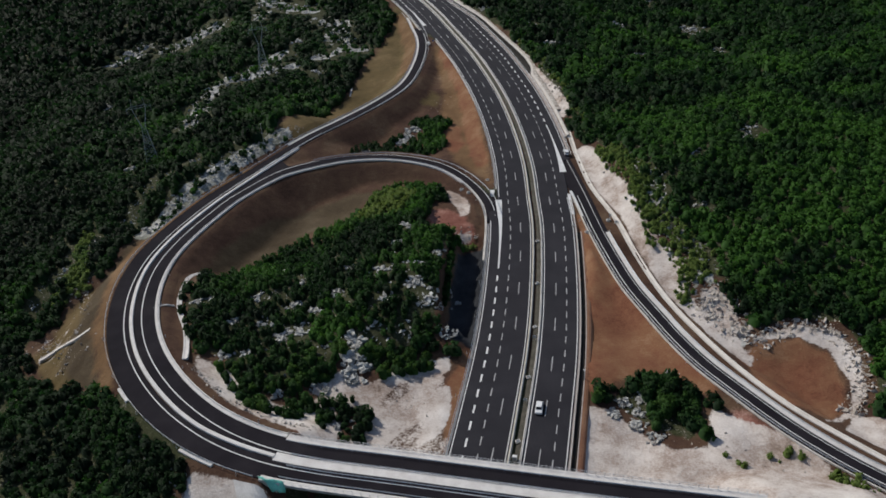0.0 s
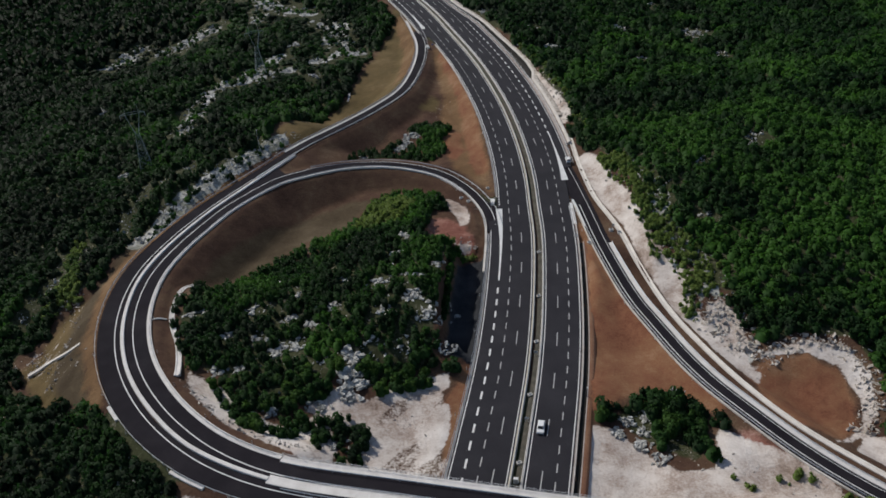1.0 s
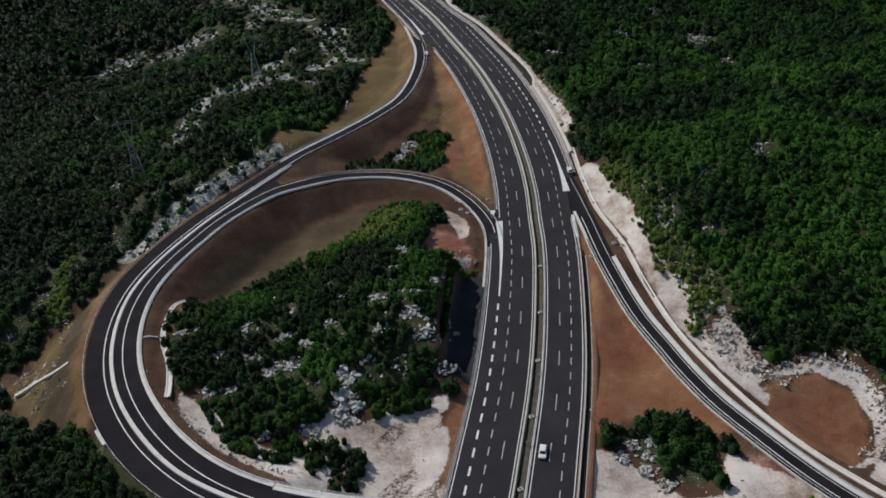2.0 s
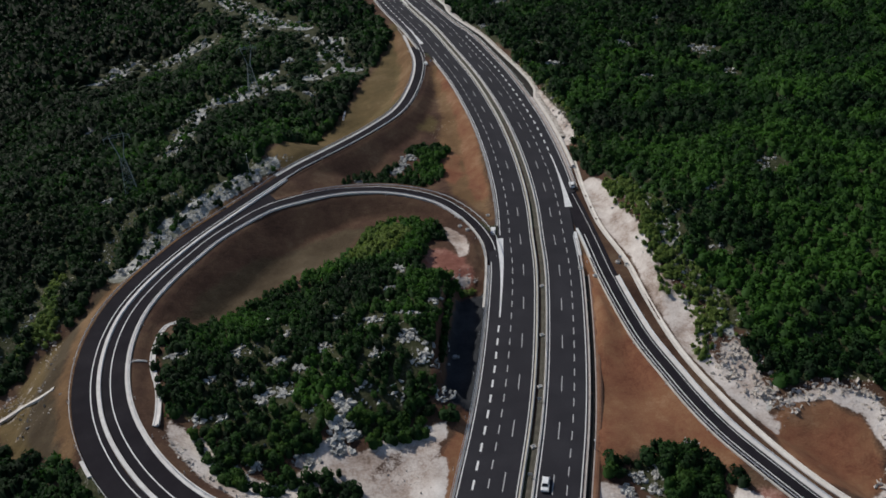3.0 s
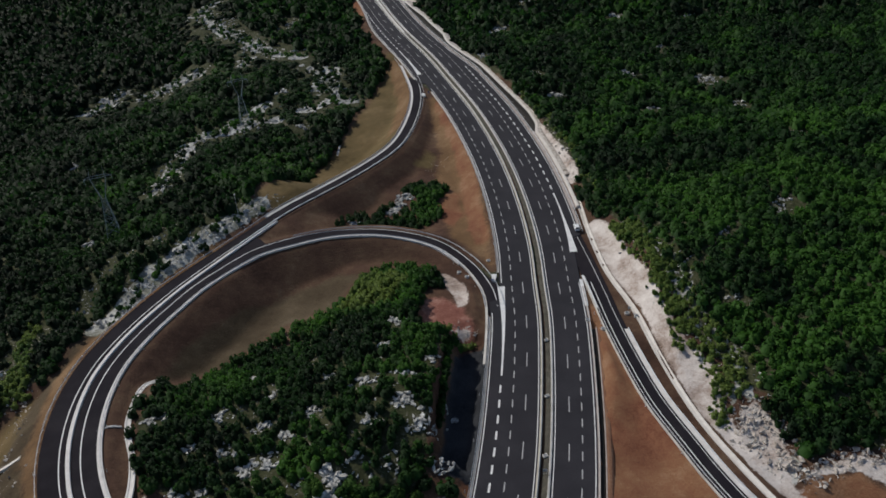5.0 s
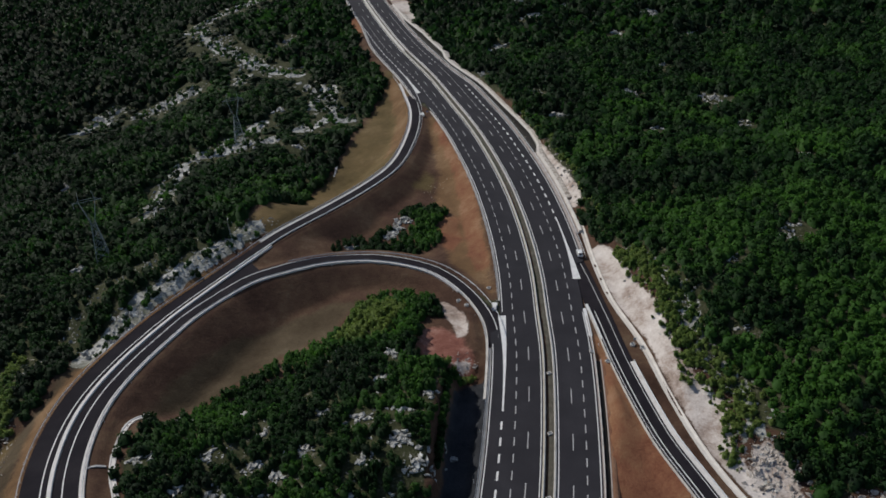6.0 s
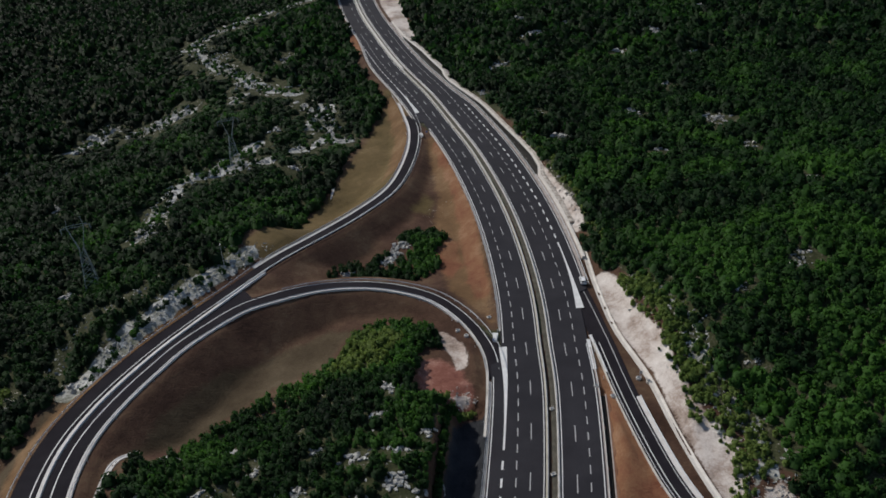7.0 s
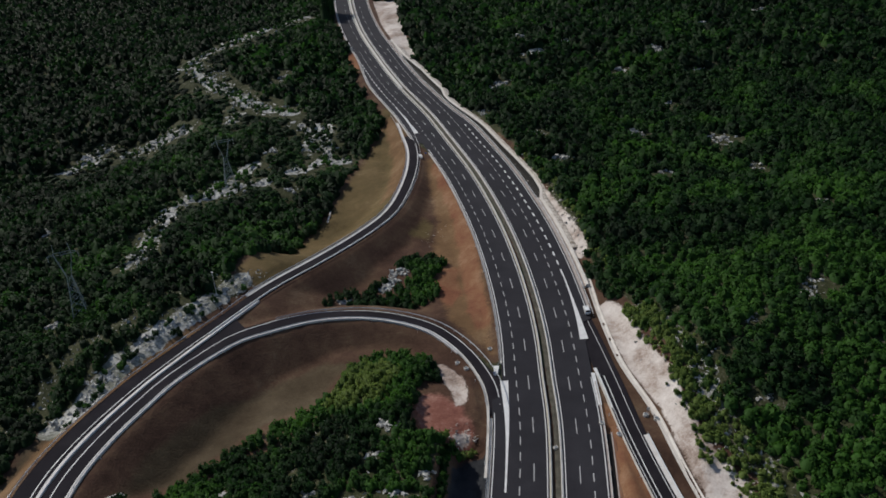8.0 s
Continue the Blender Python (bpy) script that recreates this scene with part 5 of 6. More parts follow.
for x, y, r, n, l, a in ((-80, 366, 4, 14, 1, 0.9), (-83, 380, 3, 10, 1, 0), (-60, 545, 7, 16, 2, 0), (-35, 590, 7, 18, 2, 1), (-75, 610, 8, 18, 1.5, 0.6),
                         (-100, 328, 3, 8, 1, 0), (-150, 470, 5, 12, 1, 0), (-180, 500, 6, 12, 1, 0), (-130, 420, 4, 9, 1, 0), (-36, 470, 3, 9, 1, 0), (-25, 425, 3, 8, 1, 0)):
    outcrop(x, y, r, n, west_rock, l, a, 1.5, 1.6)
east_rock = "pale limestone rocks showing through the eastern woodland"
for x, y, r, n in ((141.5, 282, 3.4, 18), (145, 288, 2.5, 7), (191, 564, 5, 18), (176, 429, 5, 20), (138, 393.5, 4, 12), (95, 412, 3.5, 14), (139, 446, 4, 10), (89.5, 441, 3, 9), (176, 395, 3.5, 9), (181, 350, 2, 6), (115, 618, 6, 16), (119, 577, 6, 16),
                   (142.5, 594, 5, 12), (89, 531, 5, 14), (205, 528, 4, 9), (159, 532, 3, 6), (240, 616, 4, 8), (284, 633, 5, 12), (168, 480, 3, 6), (71, 477.5, 3.5, 10), (117, 270, 2, 5), (108, 240, 2, 5)):
    outcrop(x, y, r, n, east_rock, 1.3, 0.4, 1.0 + max(0, y - 280) / 260, min(2.4, 1.0 + max(0, y - 240) / 120))
for x, y, r, n in ((56, 160, 2, 14), (61, 161, 1.8, 9), (57.5, 153, 2.2, 14), (60, 156, 1.6, 8), (73, 168, 1.5, 7), (61, 147, 2, 10), (53, 156, 1.8, 8)):
    outcrop(x, y, r, n, "pale limestone rocks among bushes below the slip road", size=1.2, clear=0.55)
tri_rock = "grey limestone outcrop among the bushes between the roads"
for x, y, r, n in ((14, 337, 3.2, 14), (18, 341, 2.6, 10), (11, 333, 2.4, 8), (-3, 327, 2, 6)):
    outcrop(x, y, r, int(n * 1.5), tri_rock, size=1.4)


def off_road(x, y):
    """True clear of every road and its verge."""
    ok = np.ones(x.shape, bool)
    for line, left, right in ((HIGHWAY, -LEFT_EDGE + 1.0, RIGHT_EDGE + 1.0), (SPINE, 9.4, 10.4), (OUTER, 5.4, 5.4), (INNER, 5.4, 5.6), (RAMP, 6.5, 5.2)):
        d, o, _, idx = near_line(x, y, line)
        hl = left if np.isscalar(left) else left[idx]
        hr = right if np.isscalar(right) else right[idx]
        ok &= ~((o > -hl) & (o < hr) & (d < np.maximum(hl, hr) + 0.5))
    return ok


def strew(name, plan, half, count, low, high, label, room=0.4, mat=None):
    """Loose stones along a plan line, as one spread."""
    line = spline([(x, y, 0) for x, y in plan], 1.0)
    pick = rng.integers(0, len(line), count)
    off = rng.normal(size=count) * half * 0.5
    if room > 1:
        mid = line[pick] + sides_of(line)[pick] * off[:, None]
        kept = patchy(mid[:, 0], mid[:, 1]) + 0.5 * patchy(mid[:, 0] * 2.3, mid[:, 1] * 2.3) > -0.3
        pick, off = pick[kept], off[kept]
        count = len(pick)
    p = line[pick] + sides_of(line)[pick] * off[:, None] + rng.normal(size=(count, 3)) * (0.5, 0.5, 0)
    p = p[off_road(p[:, 0], p[:, 1])]
    count = len(p)
    z = land(p[:, 0], p[:, 1])
    size = low + (high - low) * rng.uniform(0, 1, count) ** 2.2
    tagged(new(name, rock_mesh(name, [(q[0], q[1], h - 0.12 * s, s, a) for q, h, s, a in zip(p, z, size, rng.uniform(0, 6.28, count))], mat, 0.5 if room > 1 else 1.0)), label, "stones", kind="stuff")
    for q in p[::3]:
        CLEAR.append((q[0], q[1] - 0.5 * room, 1.2 + room))


strew("stones", LEDGE, 5.5, 760, 0.2, 1.7, "broken grey limestone along the ledge beside the slip road", 0.6)
strew("stones", [(-30, 338), (-44, 341), (-54, 335), (-66, 324), (-76, 308), (-88, 300), (-95, 282), (-102, 270)], 3.5, 240, 0.3, 1.1, "broken limestone along the slip road's cutting")
strew("stones", [(-102, 270), (-105, 256), (-112, 247), (-117, 238)], 3, 90, 0.3, 1.0, "broken limestone at the edge of the woodland")
strew("stones", [(-77, 173), (-70, 163), (-62, 154), (-54, 145)], 4, 80, 0.3, 1.5, "limestone blocks on the shaded bank below the loop", 0.1)
strew("stones", [(-56.5, 187), (-50, 177), (-41, 165), (-31, 159.5), (-22, 158)], 2.4, 460, 0.12, 0.9, "crumbled limestone on the bank inside the loop", 0.1, mat=rubble)
for tips in ([(-50, 228), (-30, 240), (-12, 252), (4, 262)], [(-50, 212), (-25, 222), (0, 232), (14, 240)], [(-42, 200), (-20, 208), (2, 214), (12, 222)], [(-40, 186), (-20, 192), (0, 198)]):
    strew("stones", tips, 11, 60, 0.4, 1.3, "weathered limestone tips showing between the knoll's bushes", 0.5)
strew("stones", CREST, 7, 330, 0.25, 1.2, "weathered limestone among the scrub above the cutting", 0.2)
strew("stones", [(98, 171), (92, 184), (91, 198), (95, 216), (90, 228), (90, 243), (92, 256), (89, 270), (88, 292)], 3, 330, 0.2, 0.9, "limestone rubble on the crest of the cutting", mat=rubble)
strew("stones", [(99, 176), (104, 179), (114, 181), (124, 176), (124, 166), (120, 155), (112, 148)], 3.0, 620, 0.2, 1.4, "heaped limestone blocks round the soil pit", mat=rubble)
strew("stones", [(90, 188), (94, 198), (98, 198), (98, 186), (96, 178)], 4.5, 420, 0.25, 1.6, "limestone rubble above the slip road", mat=rubble)
strew("stones", [(-110, 216), (-106, 222), (-102, 214), (-96, 208), (-92, 201)], 7, 200, 0.12, 0.8, "loose pale stones on the spoil bank", mat=rubble)
strew("stones", [(-106, 277), (-106, 262), (-104, 249), (-99, 237), (-97, 226)], 4.5, 260, 0.15, 0.9, "loose pale rubble on the bank above the loop", mat=rubble)
strew("stones", [(29, 358), (32, 364), (38, 372)], 3, 26, 0.15, 0.5, "a few pale stones on the soil between the roads", mat=rubble)
strew("stones", [(22, 245), (26, 244), (30, 246), (29, 250), (24, 249)], 2.4, 150, 0.15, 0.7, "pale rubble beside the red soil hollow", mat=rubble)
strew("stones", [(60, 156), (68, 146), (78, 140), (92, 128)], 5, 110, 0.15, 0.6, "scattered limestone on the pale spoil", mat=rubble)
strew("stones", [(-6, 170), (2, 166), (8, 163)], 4, 70, 0.15, 0.5, "scattered stones on the pale spoil inside the loop", mat=rubble)
strew("stones", [(85, 331), (84.5, 345), (82, 368), (79, 398), (75, 425), (65, 470), (54, 530)], 3.2, 500, 0.2, 1.4, "broken limestone at the crest above the highway", mat=rubble)
for k, (line, n) in enumerate(zip(KARST, (760, 260, 340, 430, 840, 760, 300, 320, 250, 130))):
    low, high = (0.8, 4.0) if k in (2, 3, 4) else (0.4, 3.0)
    strew("stones", line, KARST_HALF[k], n, low, high, "bare pale limestone karst in the western woodland", 2.2)

# ---- woodland ----


def crown_mesh(seed, clumps, leaf, core=True):
    """A bushy crown round the origin with its base at z = 0: uneven lobes set with many small leaf clumps. Vertices, triangles, soft normals."""
    r = np.random.default_rng(seed)
    lobes = [(np.array([0, 0, 0.62]), 0.62)]
    for _ in range(6):
        a, d = r.uniform(0, 6.28), r.uniform(0.3, 0.66)
        lobes.append((np.array([d * math.cos(a), d * math.sin(a), r.uniform(0.25, 0.85)]), r.uniform(0.26, 0.44)))
    V, F, S = [], [], []
    for k in range(clumps):
        c, rad = lobes[k % len(lobes)]
        n = r.normal(size=3)
        n[2] = abs(n[2]) * 1.1 - 0.25
        n /= np.linalg.norm(n)
        p = c + n * rad * r.uniform(0.82, 1.12)
        if p[2] < 0.02:
            p[2] = 0.02 + r.uniform(0, 0.1)
        tilt = n + r.normal(size=3) * 0.45
        tilt /= np.linalg.norm(tilt)
        u = np.cross(tilt, [0.3, 0.2, 1.0])
        u /= np.linalg.norm(u)
        w = np.cross(tilt, u)
        s = leaf * r.uniform(0.6, 1.35)
        turn = r.uniform(0, 6.28)
        at = len(V)
        for q in range(4):
            ang = turn + q * 6.283 / 4 + r.uniform(-0.3, 0.3)
            V.append(p + s * r.uniform(0.6, 1.1) * (u * math.cos(ang) + w * math.sin(ang)) + tilt * s * 0.25 * (1 if q % 2 else -1))
            whole = p - np.array([0, 0, 0.25])
            soft = 0.35 * n + 0.12 * tilt + 0.5 * whole / np.linalg.norm(whole) + np.array([0, 0, 0.6])
            S.append(soft / np.linalg.norm(soft))
        F += [(at, at + 1, at + 2), (at, at + 2, at + 3)]
    if core:
        at, ring = len(V), 7
        V.append(np.array([0, 0, 0.92]))
        S.append(np.array([0, 0, 1.0]))
        for zz, rr in ((0.72, 0.5), (0.36, 0.72), (0.0, 0.66)):
            for q in range(ring):
                a = q * 6.283 / ring + zz
                V.append(np.array([rr * math.cos(a) * r.uniform(0.8, 1.1), rr * math.sin(a) * r.uniform(0.8, 1.1), zz]))
                S.append(np.array([math.cos(a) * 0.6, math.sin(a) * 0.6, 0.8]))
        for q in range(ring):
            F.append((at, at + 1 + q, at + 1 + (q + 1) % ring))
            for row in range(2):
                a, b = at + 1 + row * ring + q, at + 1 + row * ring + (q + 1) % ring
                F += [(a, a + ring, b + ring), (a, b + ring, b)]
    return np.array(V), np.array(F), np.array(S)


def woods(name, spots, templates, label, mat=None):
    """Many trees in one spread: spots of x, y, z, radius, height, turn, tint."""
    spots = np.array(spots)
    kind = np.arange(len(spots)) % len(templates)
    V, F, T, S, at = [], [], [], [], 0
    for k, (tv, tf, ts) in enumerate(templates):
        s = spots[kind == k]
        if not len(s):
            continue
        c, n = np.cos(s[:, 5])[:, None], np.sin(s[:, 5])[:, None]
        x = (tv[None, :, 0] * c - tv[None, :, 1] * n) * s[:, 3:4] + s[:, 0:1]
        y = (tv[None, :, 0] * n + tv[None, :, 1] * c) * s[:, 3:4] + s[:, 1:2]
        z = tv[None, :, 2] * s[:, 4:5] + s[:, 2:3]
        V.append(np.stack([x, y, z], -1).reshape(-1, 3))
        S.append(np.stack([ts[None, :, 0] * c - ts[None, :, 1] * n, ts[None, :, 0] * n + ts[None, :, 1] * c, ts[None, :, 2] + 0 * c], -1).reshape(-1, 3))
        F.append((tf[None] + at + (np.arange(len(s)) * len(tv))[:, None, None]).reshape(-1, 3))
        T.append(np.repeat(s[:, 6], len(tv)))
        at += len(s) * len(tv)
    V, F, T, S = np.concatenate(V), np.concatenate(F), np.concatenate(T), np.concatenate(S)
    me = bpy.data.meshes.new(name)
    me.vertices.add(len(V))
    me.vertices.foreach_set("co", V.astype(np.float32).ravel())
    me.loops.add(F.size)
    me.loops.foreach_set("vertex_index", F.astype(np.int32).ravel())
    me.polygons.add(len(F))
    me.polygons.foreach_set("loop_start", np.arange(0, F.size, 3, dtype=np.int32))
    me.polygons.foreach_set("loop_total", np.full(len(F), 3, dtype=np.int32))
    me.update(calc_edges=True)
    me.shade_smooth()
    me.normals_split_custom_set_from_vertices(S.tolist())
    me.attributes.new("tint", "FLOAT", "POINT").data.foreach_set("value", T)
    me.materials.append(mat or leaf_far)
    return tagged(new(name, me), label, "woodland", kind="stuff")


def jitter(x0, x1, y0, y1, gap, seed):
    r = np.random.default_rng(seed)
    a, b = np.meshgrid(np.arange(x0, x1, gap), np.arange(y0, y1, gap))
    return a.ravel() + r.uniform(-0.48, 0.48, a.size) * gap, b.ravel() + r.uniform(-0.48, 0.48, a.size) * gap, r


HILL = [(-54, 234), (-48, 243), (-38, 254), (-26, 264), (-13, 269), (-5, 277), (-2, 286), (6, 291), (16, 291), (24, 281), (16.5, 268), (14.5, 258), (15, 247), (22, 240), (21, 234), (18.5, 225), (14, 206), (8, 190),
        (9, 180), (0, 178), (-10, 177), (-18, 178), (-23, 170), (-25, 166), (-32.5, 162.5), (-39.5, 167), (-45.5, 176.5), (-49.5, 186), (-52.5, 197), (-55, 206), (-57, 218)]
BUSHES = [HILL, [(-12, 323), (-7, 331), (4, 333), (10, 338), (16, 344), (23, 351), (31, 350), (35, 342), (29, 333), (30, 320), (16, 318)], [(57.5, 154), (58.8, 162), (64, 166), (71, 168.5), (76, 162), (75, 152), (67, 146), (60, 148.5)], [(49.4, 160), (49.6, 164), (52.6, 165), (54, 162), (52.4, 159.6)],
          [(-23, 171), (-12, 170), (-8, 162), (-12, 154), (-23, 158)]]
BARE = [[(70, 240), (80, 296), (88, 296), (93, 271), (96, 257), (95, 244), (95.5, 230), (98, 216), (97, 204), (99, 196), (96.5, 186), (98, 174), (118, 130), (108, 124), (88, 152), (76, 186), (70, 215)],
        [(92, 170), (96, 178), (112, 178.5), (123, 174), (123.5, 162), (119, 152), (112, 145), (104, 140), (97, 150)]]
ROADS = [(HIGHWAY, -LEFT_EDGE + np.where(ys > 500, 3.6, 4.5), RIGHT_EDGE + np.where(ys > 297, np.maximum(WALL_OFF + 2.8, 5.0), 8.0)), (SPINE, 10.2, 14.0), (OUTER[n_s:], 7.0, 7.5), (OUTER[[k for k in range(len(OUTER)) if 262 < OUTER[k, 1] < 336]], 13.6, 2.0), (INNER[n_s:], 7.5, 7.5), (RAMP, 8.5, 6.0)]


def wooded(x, y):
    """Where trees can stand: off the roads, off the earthworks, or in a planted patch."""
    ok = np.ones(x.shape, bool)
    for line, left, right in ROADS:
        near = (x > line[:, 0].min() - 30) & (x < line[:, 0].max() + 30) & (y > line[:, 1].min() - 30) & (y < line[:, 1].max() + 30)
        if near.any():
            d, off, _, idx = near_line(x[near], y[near], line)
            hl = left if np.isscalar(left) else left[idx]
            hr = right if np.isscalar(right) else right[idx]
            ok[near] &= ~((off > -hl) & (off < hr) & (d < np.maximum(hl, hr) + 1))
    close = (x > -130) & (x < 140) & (y > 100) & (y < 780)
    bare = np.full(x.shape, -9.0)
    bare[close] = np.max([zone(k, x[close], y[close]) for k in ZONES], axis=0)
    ok &= bare < -0.6
    ok &= np.max([signed(x, y, p) for p in BARE], axis=0) < 0
    karst = (x > -170) & (x < 20) & (y > 350) & (y < 740)
    gap = np.min([near_line(x[karst], y[karst] + 2.5 + 0.03 * np.maximum(0, y[karst] - 450), spline([(a, b, 0) for a, b in line], 3.0))[0] - 1.02 * half for line, half in zip(KARST, KARST_HALF)], axis=0) if karst.any() else np.zeros(0)
    ok[karst] &= gap + 3.5 * patchy(x[karst], y[karst]) > 0
    lift = np.abs(land(x, y) - base_height(x, y)) > np.where((x < -25) & (y < 182), 99, np.where(x < -40, 3.5, np.where((x > 94) | ((x > 80) & (y > 298) & (y < 332)), 5.0, np.where((y > 500) & (x < 40), 99, 1.4))))
    ok &= ~(lift & close)
    patch = np.max([signed(x, y, p) for p in BUSHES], axis=0) > 0
    return ok, patch


def clear_of(x, y, r, tight=0.9):
    ok = np.ones(x.shape, bool)
    for cx, cy, cr in CLEAR:
        ok &= (x - cx) ** 2 + (y - cy) ** 2 > (cr * tight + r * 0.25) ** 2
    return ok


TREE_KINDS = []
for k in range(6):
    tv, tf, ts = crown_mesh(40 + k, 150, 0.16)
    trunk = bmesh.new()
    tube_bm(trunk, (0, 0, -0.25), (0.02, 0, 0.3), 0.075, 0.05, 6)
    for q in range(3):
        a = q * 2.1 + k
        tube_bm(trunk, (0.02, 0, 0.22), (0.4 * math.cos(a), 0.4 * math.sin(a), 0.62), 0.04, 0.015, 4)
    crown = mesh_of("crown", tv, tf.tolist(), leaf_near, True)
    crown.normals_split_custom_set_from_vertices(ts.tolist())
    TREE_KINDS.append((crown, bm_mesh("trunk", trunk, bark)))

bx, by, r1 = jitter(-66, 80, 140, 350, 1.95, 11)
ok, patch = wooded(bx, by)
rad = r1.uniform(0.95, 1.95, bx.size)
rad = np.where((bx > 45) & (by < 172), rad * 1.3, rad)
keep = patch & clear_of(bx, by, rad, 0.76)
for road, lft, rgt in ((HIGHWAY, -LEFT_EDGE + 2.2, RIGHT_EDGE + 2.5), (RAMP, 9.0, 5.5)):
    d, off, _, idx = near_line(bx, by, road)
    hl = lft if np.isscalar(lft) else lft[idx]
    hr = rgt if np.isscalar(rgt) else rgt[idx]
    keep &= ~((off > -hl) & (off < hr))
bx, by, rad = bx[keep], by[keep], rad[keep]
bz = land(bx, by)
edge = spline([(25.5, 241.5, 0), (23, 239, 0), (20.6, 230, 0), (17.6, 216, 0), (15.2, 205, 0)], 1.5)
bx, by = np.concatenate([bx, edge[:, 0]]), np.concatenate([by, edge[:, 1]])
rad = np.concatenate([rad, r1.uniform(1.3, 1.9, len(edge))])
bz = land(bx, by)
first = np.argsort(by)[:285]
single = np.zeros(len(bx), bool)
single[first] = True
tree_labels = ["dense dark green evergreen bush on stony ground", "small rounded green oak with a thick crown"]
made = {}
for k in np.nonzero(single)[0]:
    v = int(k) % len(TREE_KINDS)
    tall = rad[k] * (1.35 + 0.4 * math.sin(k * 1.7))
    m = pose(bx[k], by[k], bz[k] - 0.15, 0, 0, (k * 47) % 360) @ Matrix.Diagonal((rad[k], rad[k], tall, 1))
    if v not in made:
        thing = tagged(new("small_tree"), tree_labels[v % 2], "tree", group="bushes and small trees inside the loop")
        part("crown", TREE_KINDS[v][0], thing)
        part("trunk", TREE_KINDS[v][1], thing)
        made[v] = thing
        thing.matrix_basis = m
    else:
        t2 = copy_thing(made[v], Matrix())
        t2.matrix_basis = m
rest = ~single
NEAR = [crown_mesh(80 + k, 60, 0.23) for k in range(7)]
MID = [crown_mesh(100 + k, 38, 0.28) for k in range(7)]
FAR = [crown_mesh(120 + k, 22, 0.36) for k in range(6)]
sunny = rest & (np.hypot(bx - 1, (by - 274) * 0.9) + 5 * patchy(bx, by) < 11.0)
for who, mat, shift, lab in ((rest & ~sunny, None, 0.0, "dense evergreen bushes on the knoll inside the loop"), (sunny, leaf_scrub, 0.12, "light yellow-green bushes at the tip of the knoll")):
    spots = []
    for x, y, z, r in zip(bx[who], by[who], bz[who], rad[who]):
        own = (x * 0.37 + y * 0.73) % 1
        spots.append((x, y, z - 0.15, r, r * 1.5, x * 3, shift + (0.35 + 0.65 * own if y < 258 or y > 300 else 0.8 + 0.55 * own)))
    woods("bushes", spots, NEAR, lab, mat)


def belt(name, box, gap, size, templates, seed, label, view):
    x, y, r = jitter(*box, gap, seed)
    keep = view(x, y)
    x, y = x[keep], y[keep]
    ok, patch = wooded(x, y)
    rr = r.uniform(*size, x.size)
    ok &= ~patch & clear_of(x, y, rr)
    x, y, rr = x[ok], y[ok], rr[ok]
    z = land(x, y)
    lift = r.uniform(0.95, 1.35, x.size)
    open_rock = (x < 25) & (y > 350) & (y < 770)
    if open_rock.any():  # low growth in front of the bare rock
        ahead = 5 + 0.035 * np.maximum(0, y[open_rock] - 380)
        d = np.min([near_line(x[open_rock], y[open_rock] + ahead, k)[0] for k in KARST_LINES], axis=0)
        lift[open_rock] *= 0.38 + 0.62 * smoothstep(0.8, 1.9, d / (ahead + 1.5))
    # tint also paints uneven light: west woods dimmed like a view's edge, east brighter
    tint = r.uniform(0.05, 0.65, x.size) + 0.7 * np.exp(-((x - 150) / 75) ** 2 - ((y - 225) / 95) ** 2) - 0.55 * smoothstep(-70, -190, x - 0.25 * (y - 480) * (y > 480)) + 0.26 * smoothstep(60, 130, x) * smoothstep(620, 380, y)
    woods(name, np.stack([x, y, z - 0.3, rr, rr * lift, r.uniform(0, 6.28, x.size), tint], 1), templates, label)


wide = lambda k, c: (lambda x, y: np.abs(x - 0.12 * y) < k * y + c)
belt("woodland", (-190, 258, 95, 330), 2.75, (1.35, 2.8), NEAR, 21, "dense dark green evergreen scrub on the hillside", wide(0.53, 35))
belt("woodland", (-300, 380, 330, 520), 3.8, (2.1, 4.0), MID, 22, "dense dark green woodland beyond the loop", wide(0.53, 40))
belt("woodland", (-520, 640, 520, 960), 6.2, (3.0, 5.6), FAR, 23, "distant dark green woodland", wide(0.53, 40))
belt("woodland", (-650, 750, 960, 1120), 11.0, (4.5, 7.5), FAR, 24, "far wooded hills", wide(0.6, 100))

# trees on the shaded bank outside the loop
bank = np.concatenate([moved(SPINE, -o)[[k for k in range(deck_end + 10, len(SPINE)) if SPINE[k, 1] < 181]] for o in (10.6, 12.6, 14.6, 16.6, 18.6)])
r3 = np.random.default_rng(9)
bank = np.repeat(bank, 2, axis=0)
bank[:, :2] += r3.normal(size=(len(bank), 2)) * 0.8
bank = bank[np.hypot(bank[:, 0] + 50, bank[:, 1] - 141) > 8]
woods("woodland", [(p[0], p[1], z - 0.2, r, r * 1.4, a, t) for p, z, r, a, t in zip(bank, land(bank[:, 0].copy(), bank[:, 1].copy()), r3.uniform(0.9, 1.9, len(bank)), r3.uniform(0, 6.28, len(bank)), r3.uniform(0, 0.7, len(bank)))],
      NEAR, "dark green scrub on the bank below the loop road")

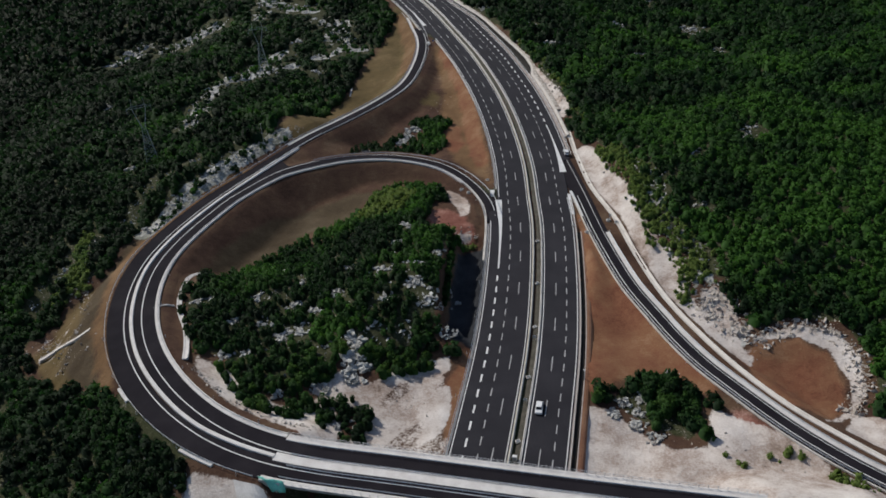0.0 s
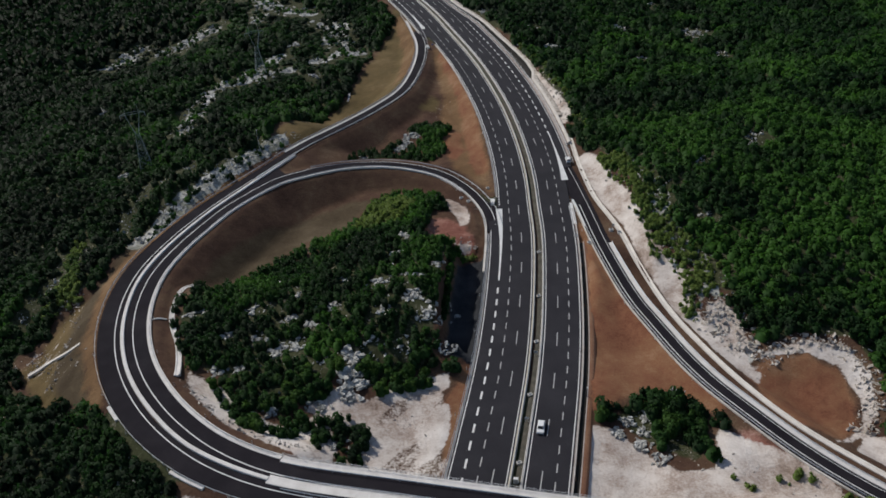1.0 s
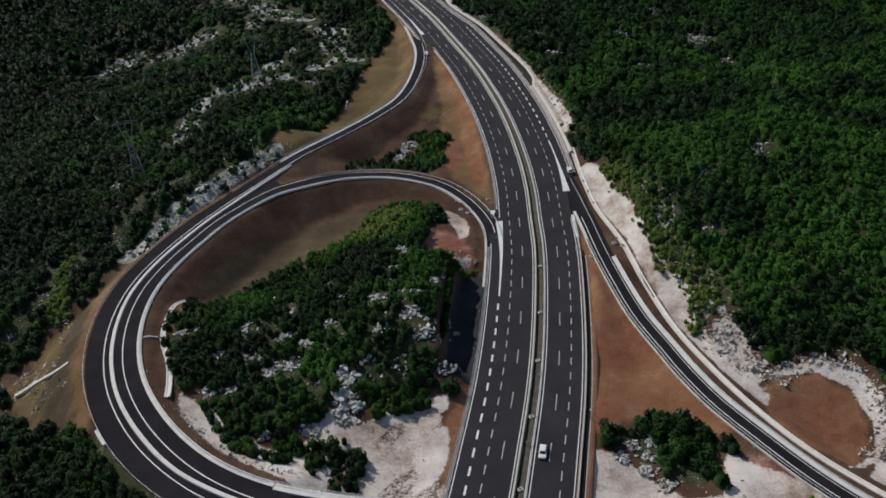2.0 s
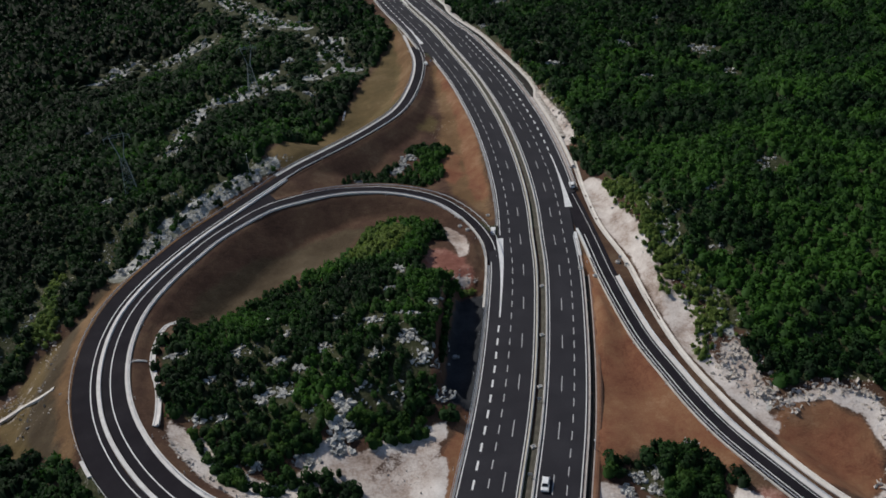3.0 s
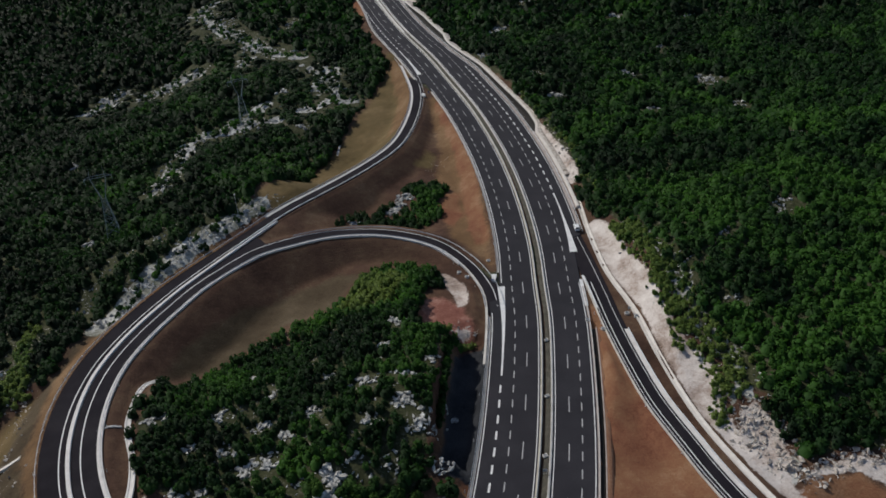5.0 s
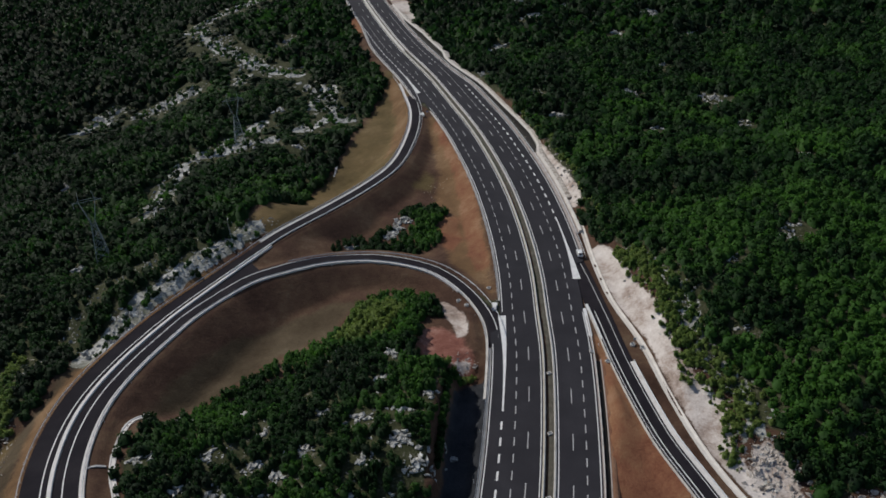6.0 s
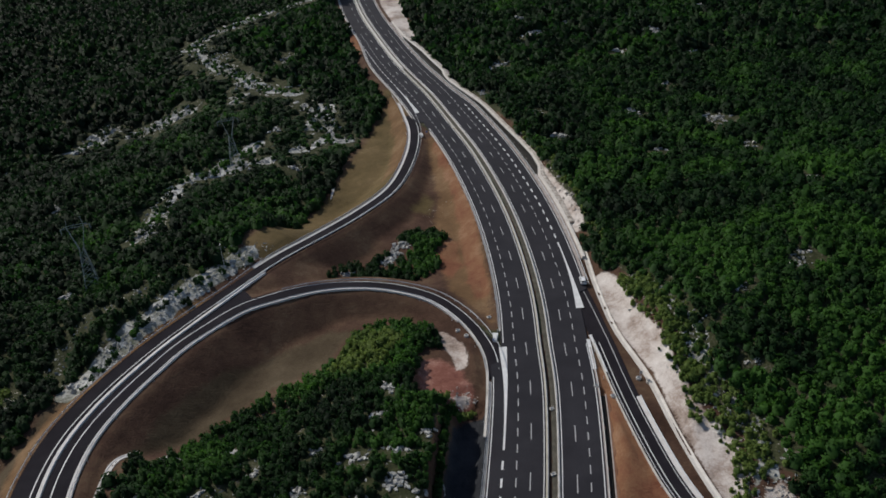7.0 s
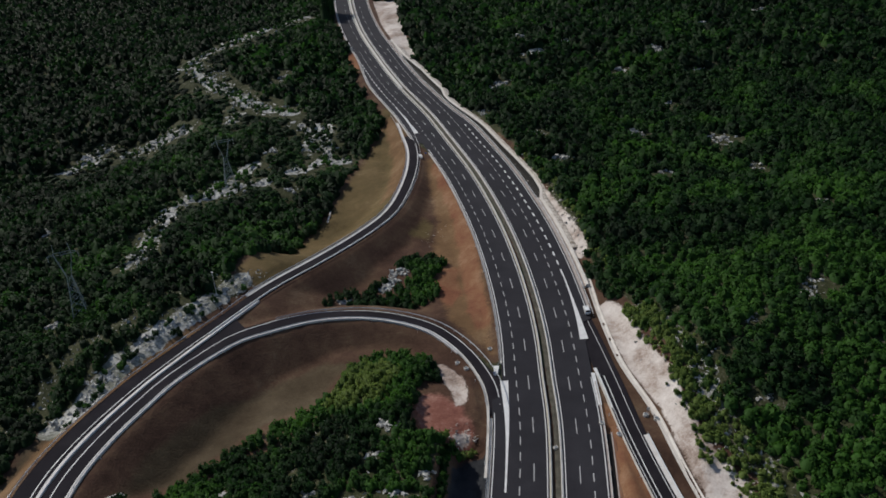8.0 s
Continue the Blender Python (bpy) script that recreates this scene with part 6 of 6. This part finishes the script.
fx, fy, r4 = jitter(100, 116, 184.5, 202, 2.5, 31)
keep = (fx + fy > 287) & (fy > 183.5 + 0.25 * (fx - 100) * (fx < 106))
fx, fy = fx[keep], fy[keep]
woods("woodland", [(x, y, z - 0.2, r, r * 1.35, a, t) for x, y, z, r, a, t in zip(fx, fy, land(fx.copy(), fy.copy()), r4.uniform(1.3, 2.3, len(fx)), r4.uniform(0, 6.28, len(fx)), r4.uniform(0.2, 1.1, len(fx)))],
      NEAR, "dense evergreen scrub behind the rock heap")
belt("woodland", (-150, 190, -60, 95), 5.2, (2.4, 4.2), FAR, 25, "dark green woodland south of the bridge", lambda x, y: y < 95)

# low bright scrub on the crests of the cuttings and along the woodland's edges
crest = np.concatenate([spline([(x, y, 0) for x, y in line], 0.36) for line in
                        ([(92, 204), (96, 215), (91.5, 228), (90.5, 243), (92, 256), (89.5, 270), (89, 288)],
                         [(88, 314), (89, 345), (87.5, 365), (84.5, 395), (81, 425)], [(-104, 250), (-108, 240), (-100, 262)], [(86, 226), (91, 221), (91, 210), (88, 203), (87, 195)],
                         [(86, 291), (89, 278), (92, 267), (89, 254), (90, 246), (89, 237), (87, 228)], [(76, 135), (78, 135)], [(88, 136), (90, 135)], [(-107, 278), (-106, 263), (-102, 250), (-100, 240)], [(-2, 283), (-3, 277), (-2, 271)], [(5, 266), (9, 258)], [(21, 243), (26, 242), (29, 244)], [(96, 126), (101, 119)])])
r2 = np.random.default_rng(5)
high = spline([(x, y, 0) for x, y in CREST], 0.45)
high = high[high[:, 1] > 204]
high[:, 0] += 0.5
high[:, :2] += r2.normal(size=(len(high), 2)) * (1.5, 0.6)
crest = np.concatenate([crest, high])
karst = np.concatenate([spline([(x, y, 0) for x, y in line], 0.8) for line in KARST])
karst[:, :2] += r2.normal(size=(len(karst), 2)) * (3.2, 3.2)
ledge = spline([(x, y, 0) for x, y in LEDGE], 1.5)
ledge[:, :2] += r2.normal(size=(len(ledge), 2)) * (2.6, 2.0)
karst = np.concatenate([karst, ledge[off_road(ledge[:, 0], ledge[:, 1])]])
crest[:, :2] += r2.normal(size=(len(crest), 2)) * (1.5, 1.2)
crest_z = land(crest[:, 0].copy(), crest[:, 1].copy())
woods("bushes", [(p[0], p[1], z - 0.1, r, r * 1.2, a, t) for p, z, r, a, t in zip(crest, crest_z, 0.4 + 1.1 * r2.uniform(0, 1, len(crest)) ** 1.6, r2.uniform(0, 6.28, len(crest)), r2.uniform(0.9, 1.9, len(crest)))],
      NEAR, "low bright green scrub on the crest of the cutting", leaf_scrub)

woods("bushes", [(p[0], p[1], z - 0.1, r, r * 1.1, a, t) for p, z, r, a, t in zip(karst, land(karst[:, 0].copy(), karst[:, 1].copy()), r2.uniform(0.6, 1.7, len(karst)), r2.uniform(0, 6.28, len(karst)), r2.uniform(0.3, 1.0, len(karst)))],
      FAR, "low scrub among the bare rock")

# ---- delineator posts ----


def delineator(m, first=[]):
    if first:
        return copy_thing(first[0], m)
    thing = tagged(new("delineator_post"), "slim white plastic marker post with a dark band", "marker post", group="marker posts along the roads")
    bm = box_bm(0.16, 0.12, 1.15, 0.03, at=(0, 0, 0.5))
    part("body", bm_mesh("body", bm, paint), thing)
    part("band", bm_mesh("band", box_bm(0.17, 0.13, 0.2, at=(0, 0, 0.85)), rubber), thing, "black band")
    part("reflector", bm_mesh("reflector", box_bm(0.06, 0.14, 0.12, at=(0, 0, 0.85)), lamp_clear), thing)
    thing.matrix_basis = m
    first.append(thing)
    return thing


for road, off, lo, hi in ((HIGHWAY, RIGHT_EDGE + 2.1, i112, i292 - 20), (HIGHWAY, LEFT_EDGE - 1.7, i112, i258 - 4), (OUTER, -4.0, deck_end + 4, len(OUTER) - 26), (INNER, 4.9, deck_end + 6, len(INNER) - 24), (HIGHWAY, -13.9, i258 + 8, i452 - 6), (RAMP, 3.75, 46, 120)):
    base = moved(road, off)
    for k in range(lo, hi, 9):
        p = base[k]
        delineator(pose(p[0], p[1], height(p[0], p[1]) - 0.05, 0, 0, (k * 31) % 20))

# tall trees beside the far highway
for k, (x, y, r, h) in enumerate(((-6, 738, 6.5, 27), (-9, 728, 6.0, 24), (-9, 718, 5.0, 18))):
    thing = tagged(new("tall_tree"), "tall dark tree beside the far carriageway", "tree", group="tall trees beside the highway")
    thing.matrix_basis = pose(x, y, height(x, y) - 0.2, 0, 0, 40 * k) @ Matrix.Diagonal((r, r, h, 1))
    part("crown", TREE_KINDS[k][0], thing)
    part("trunk", TREE_KINDS[k][1], thing)
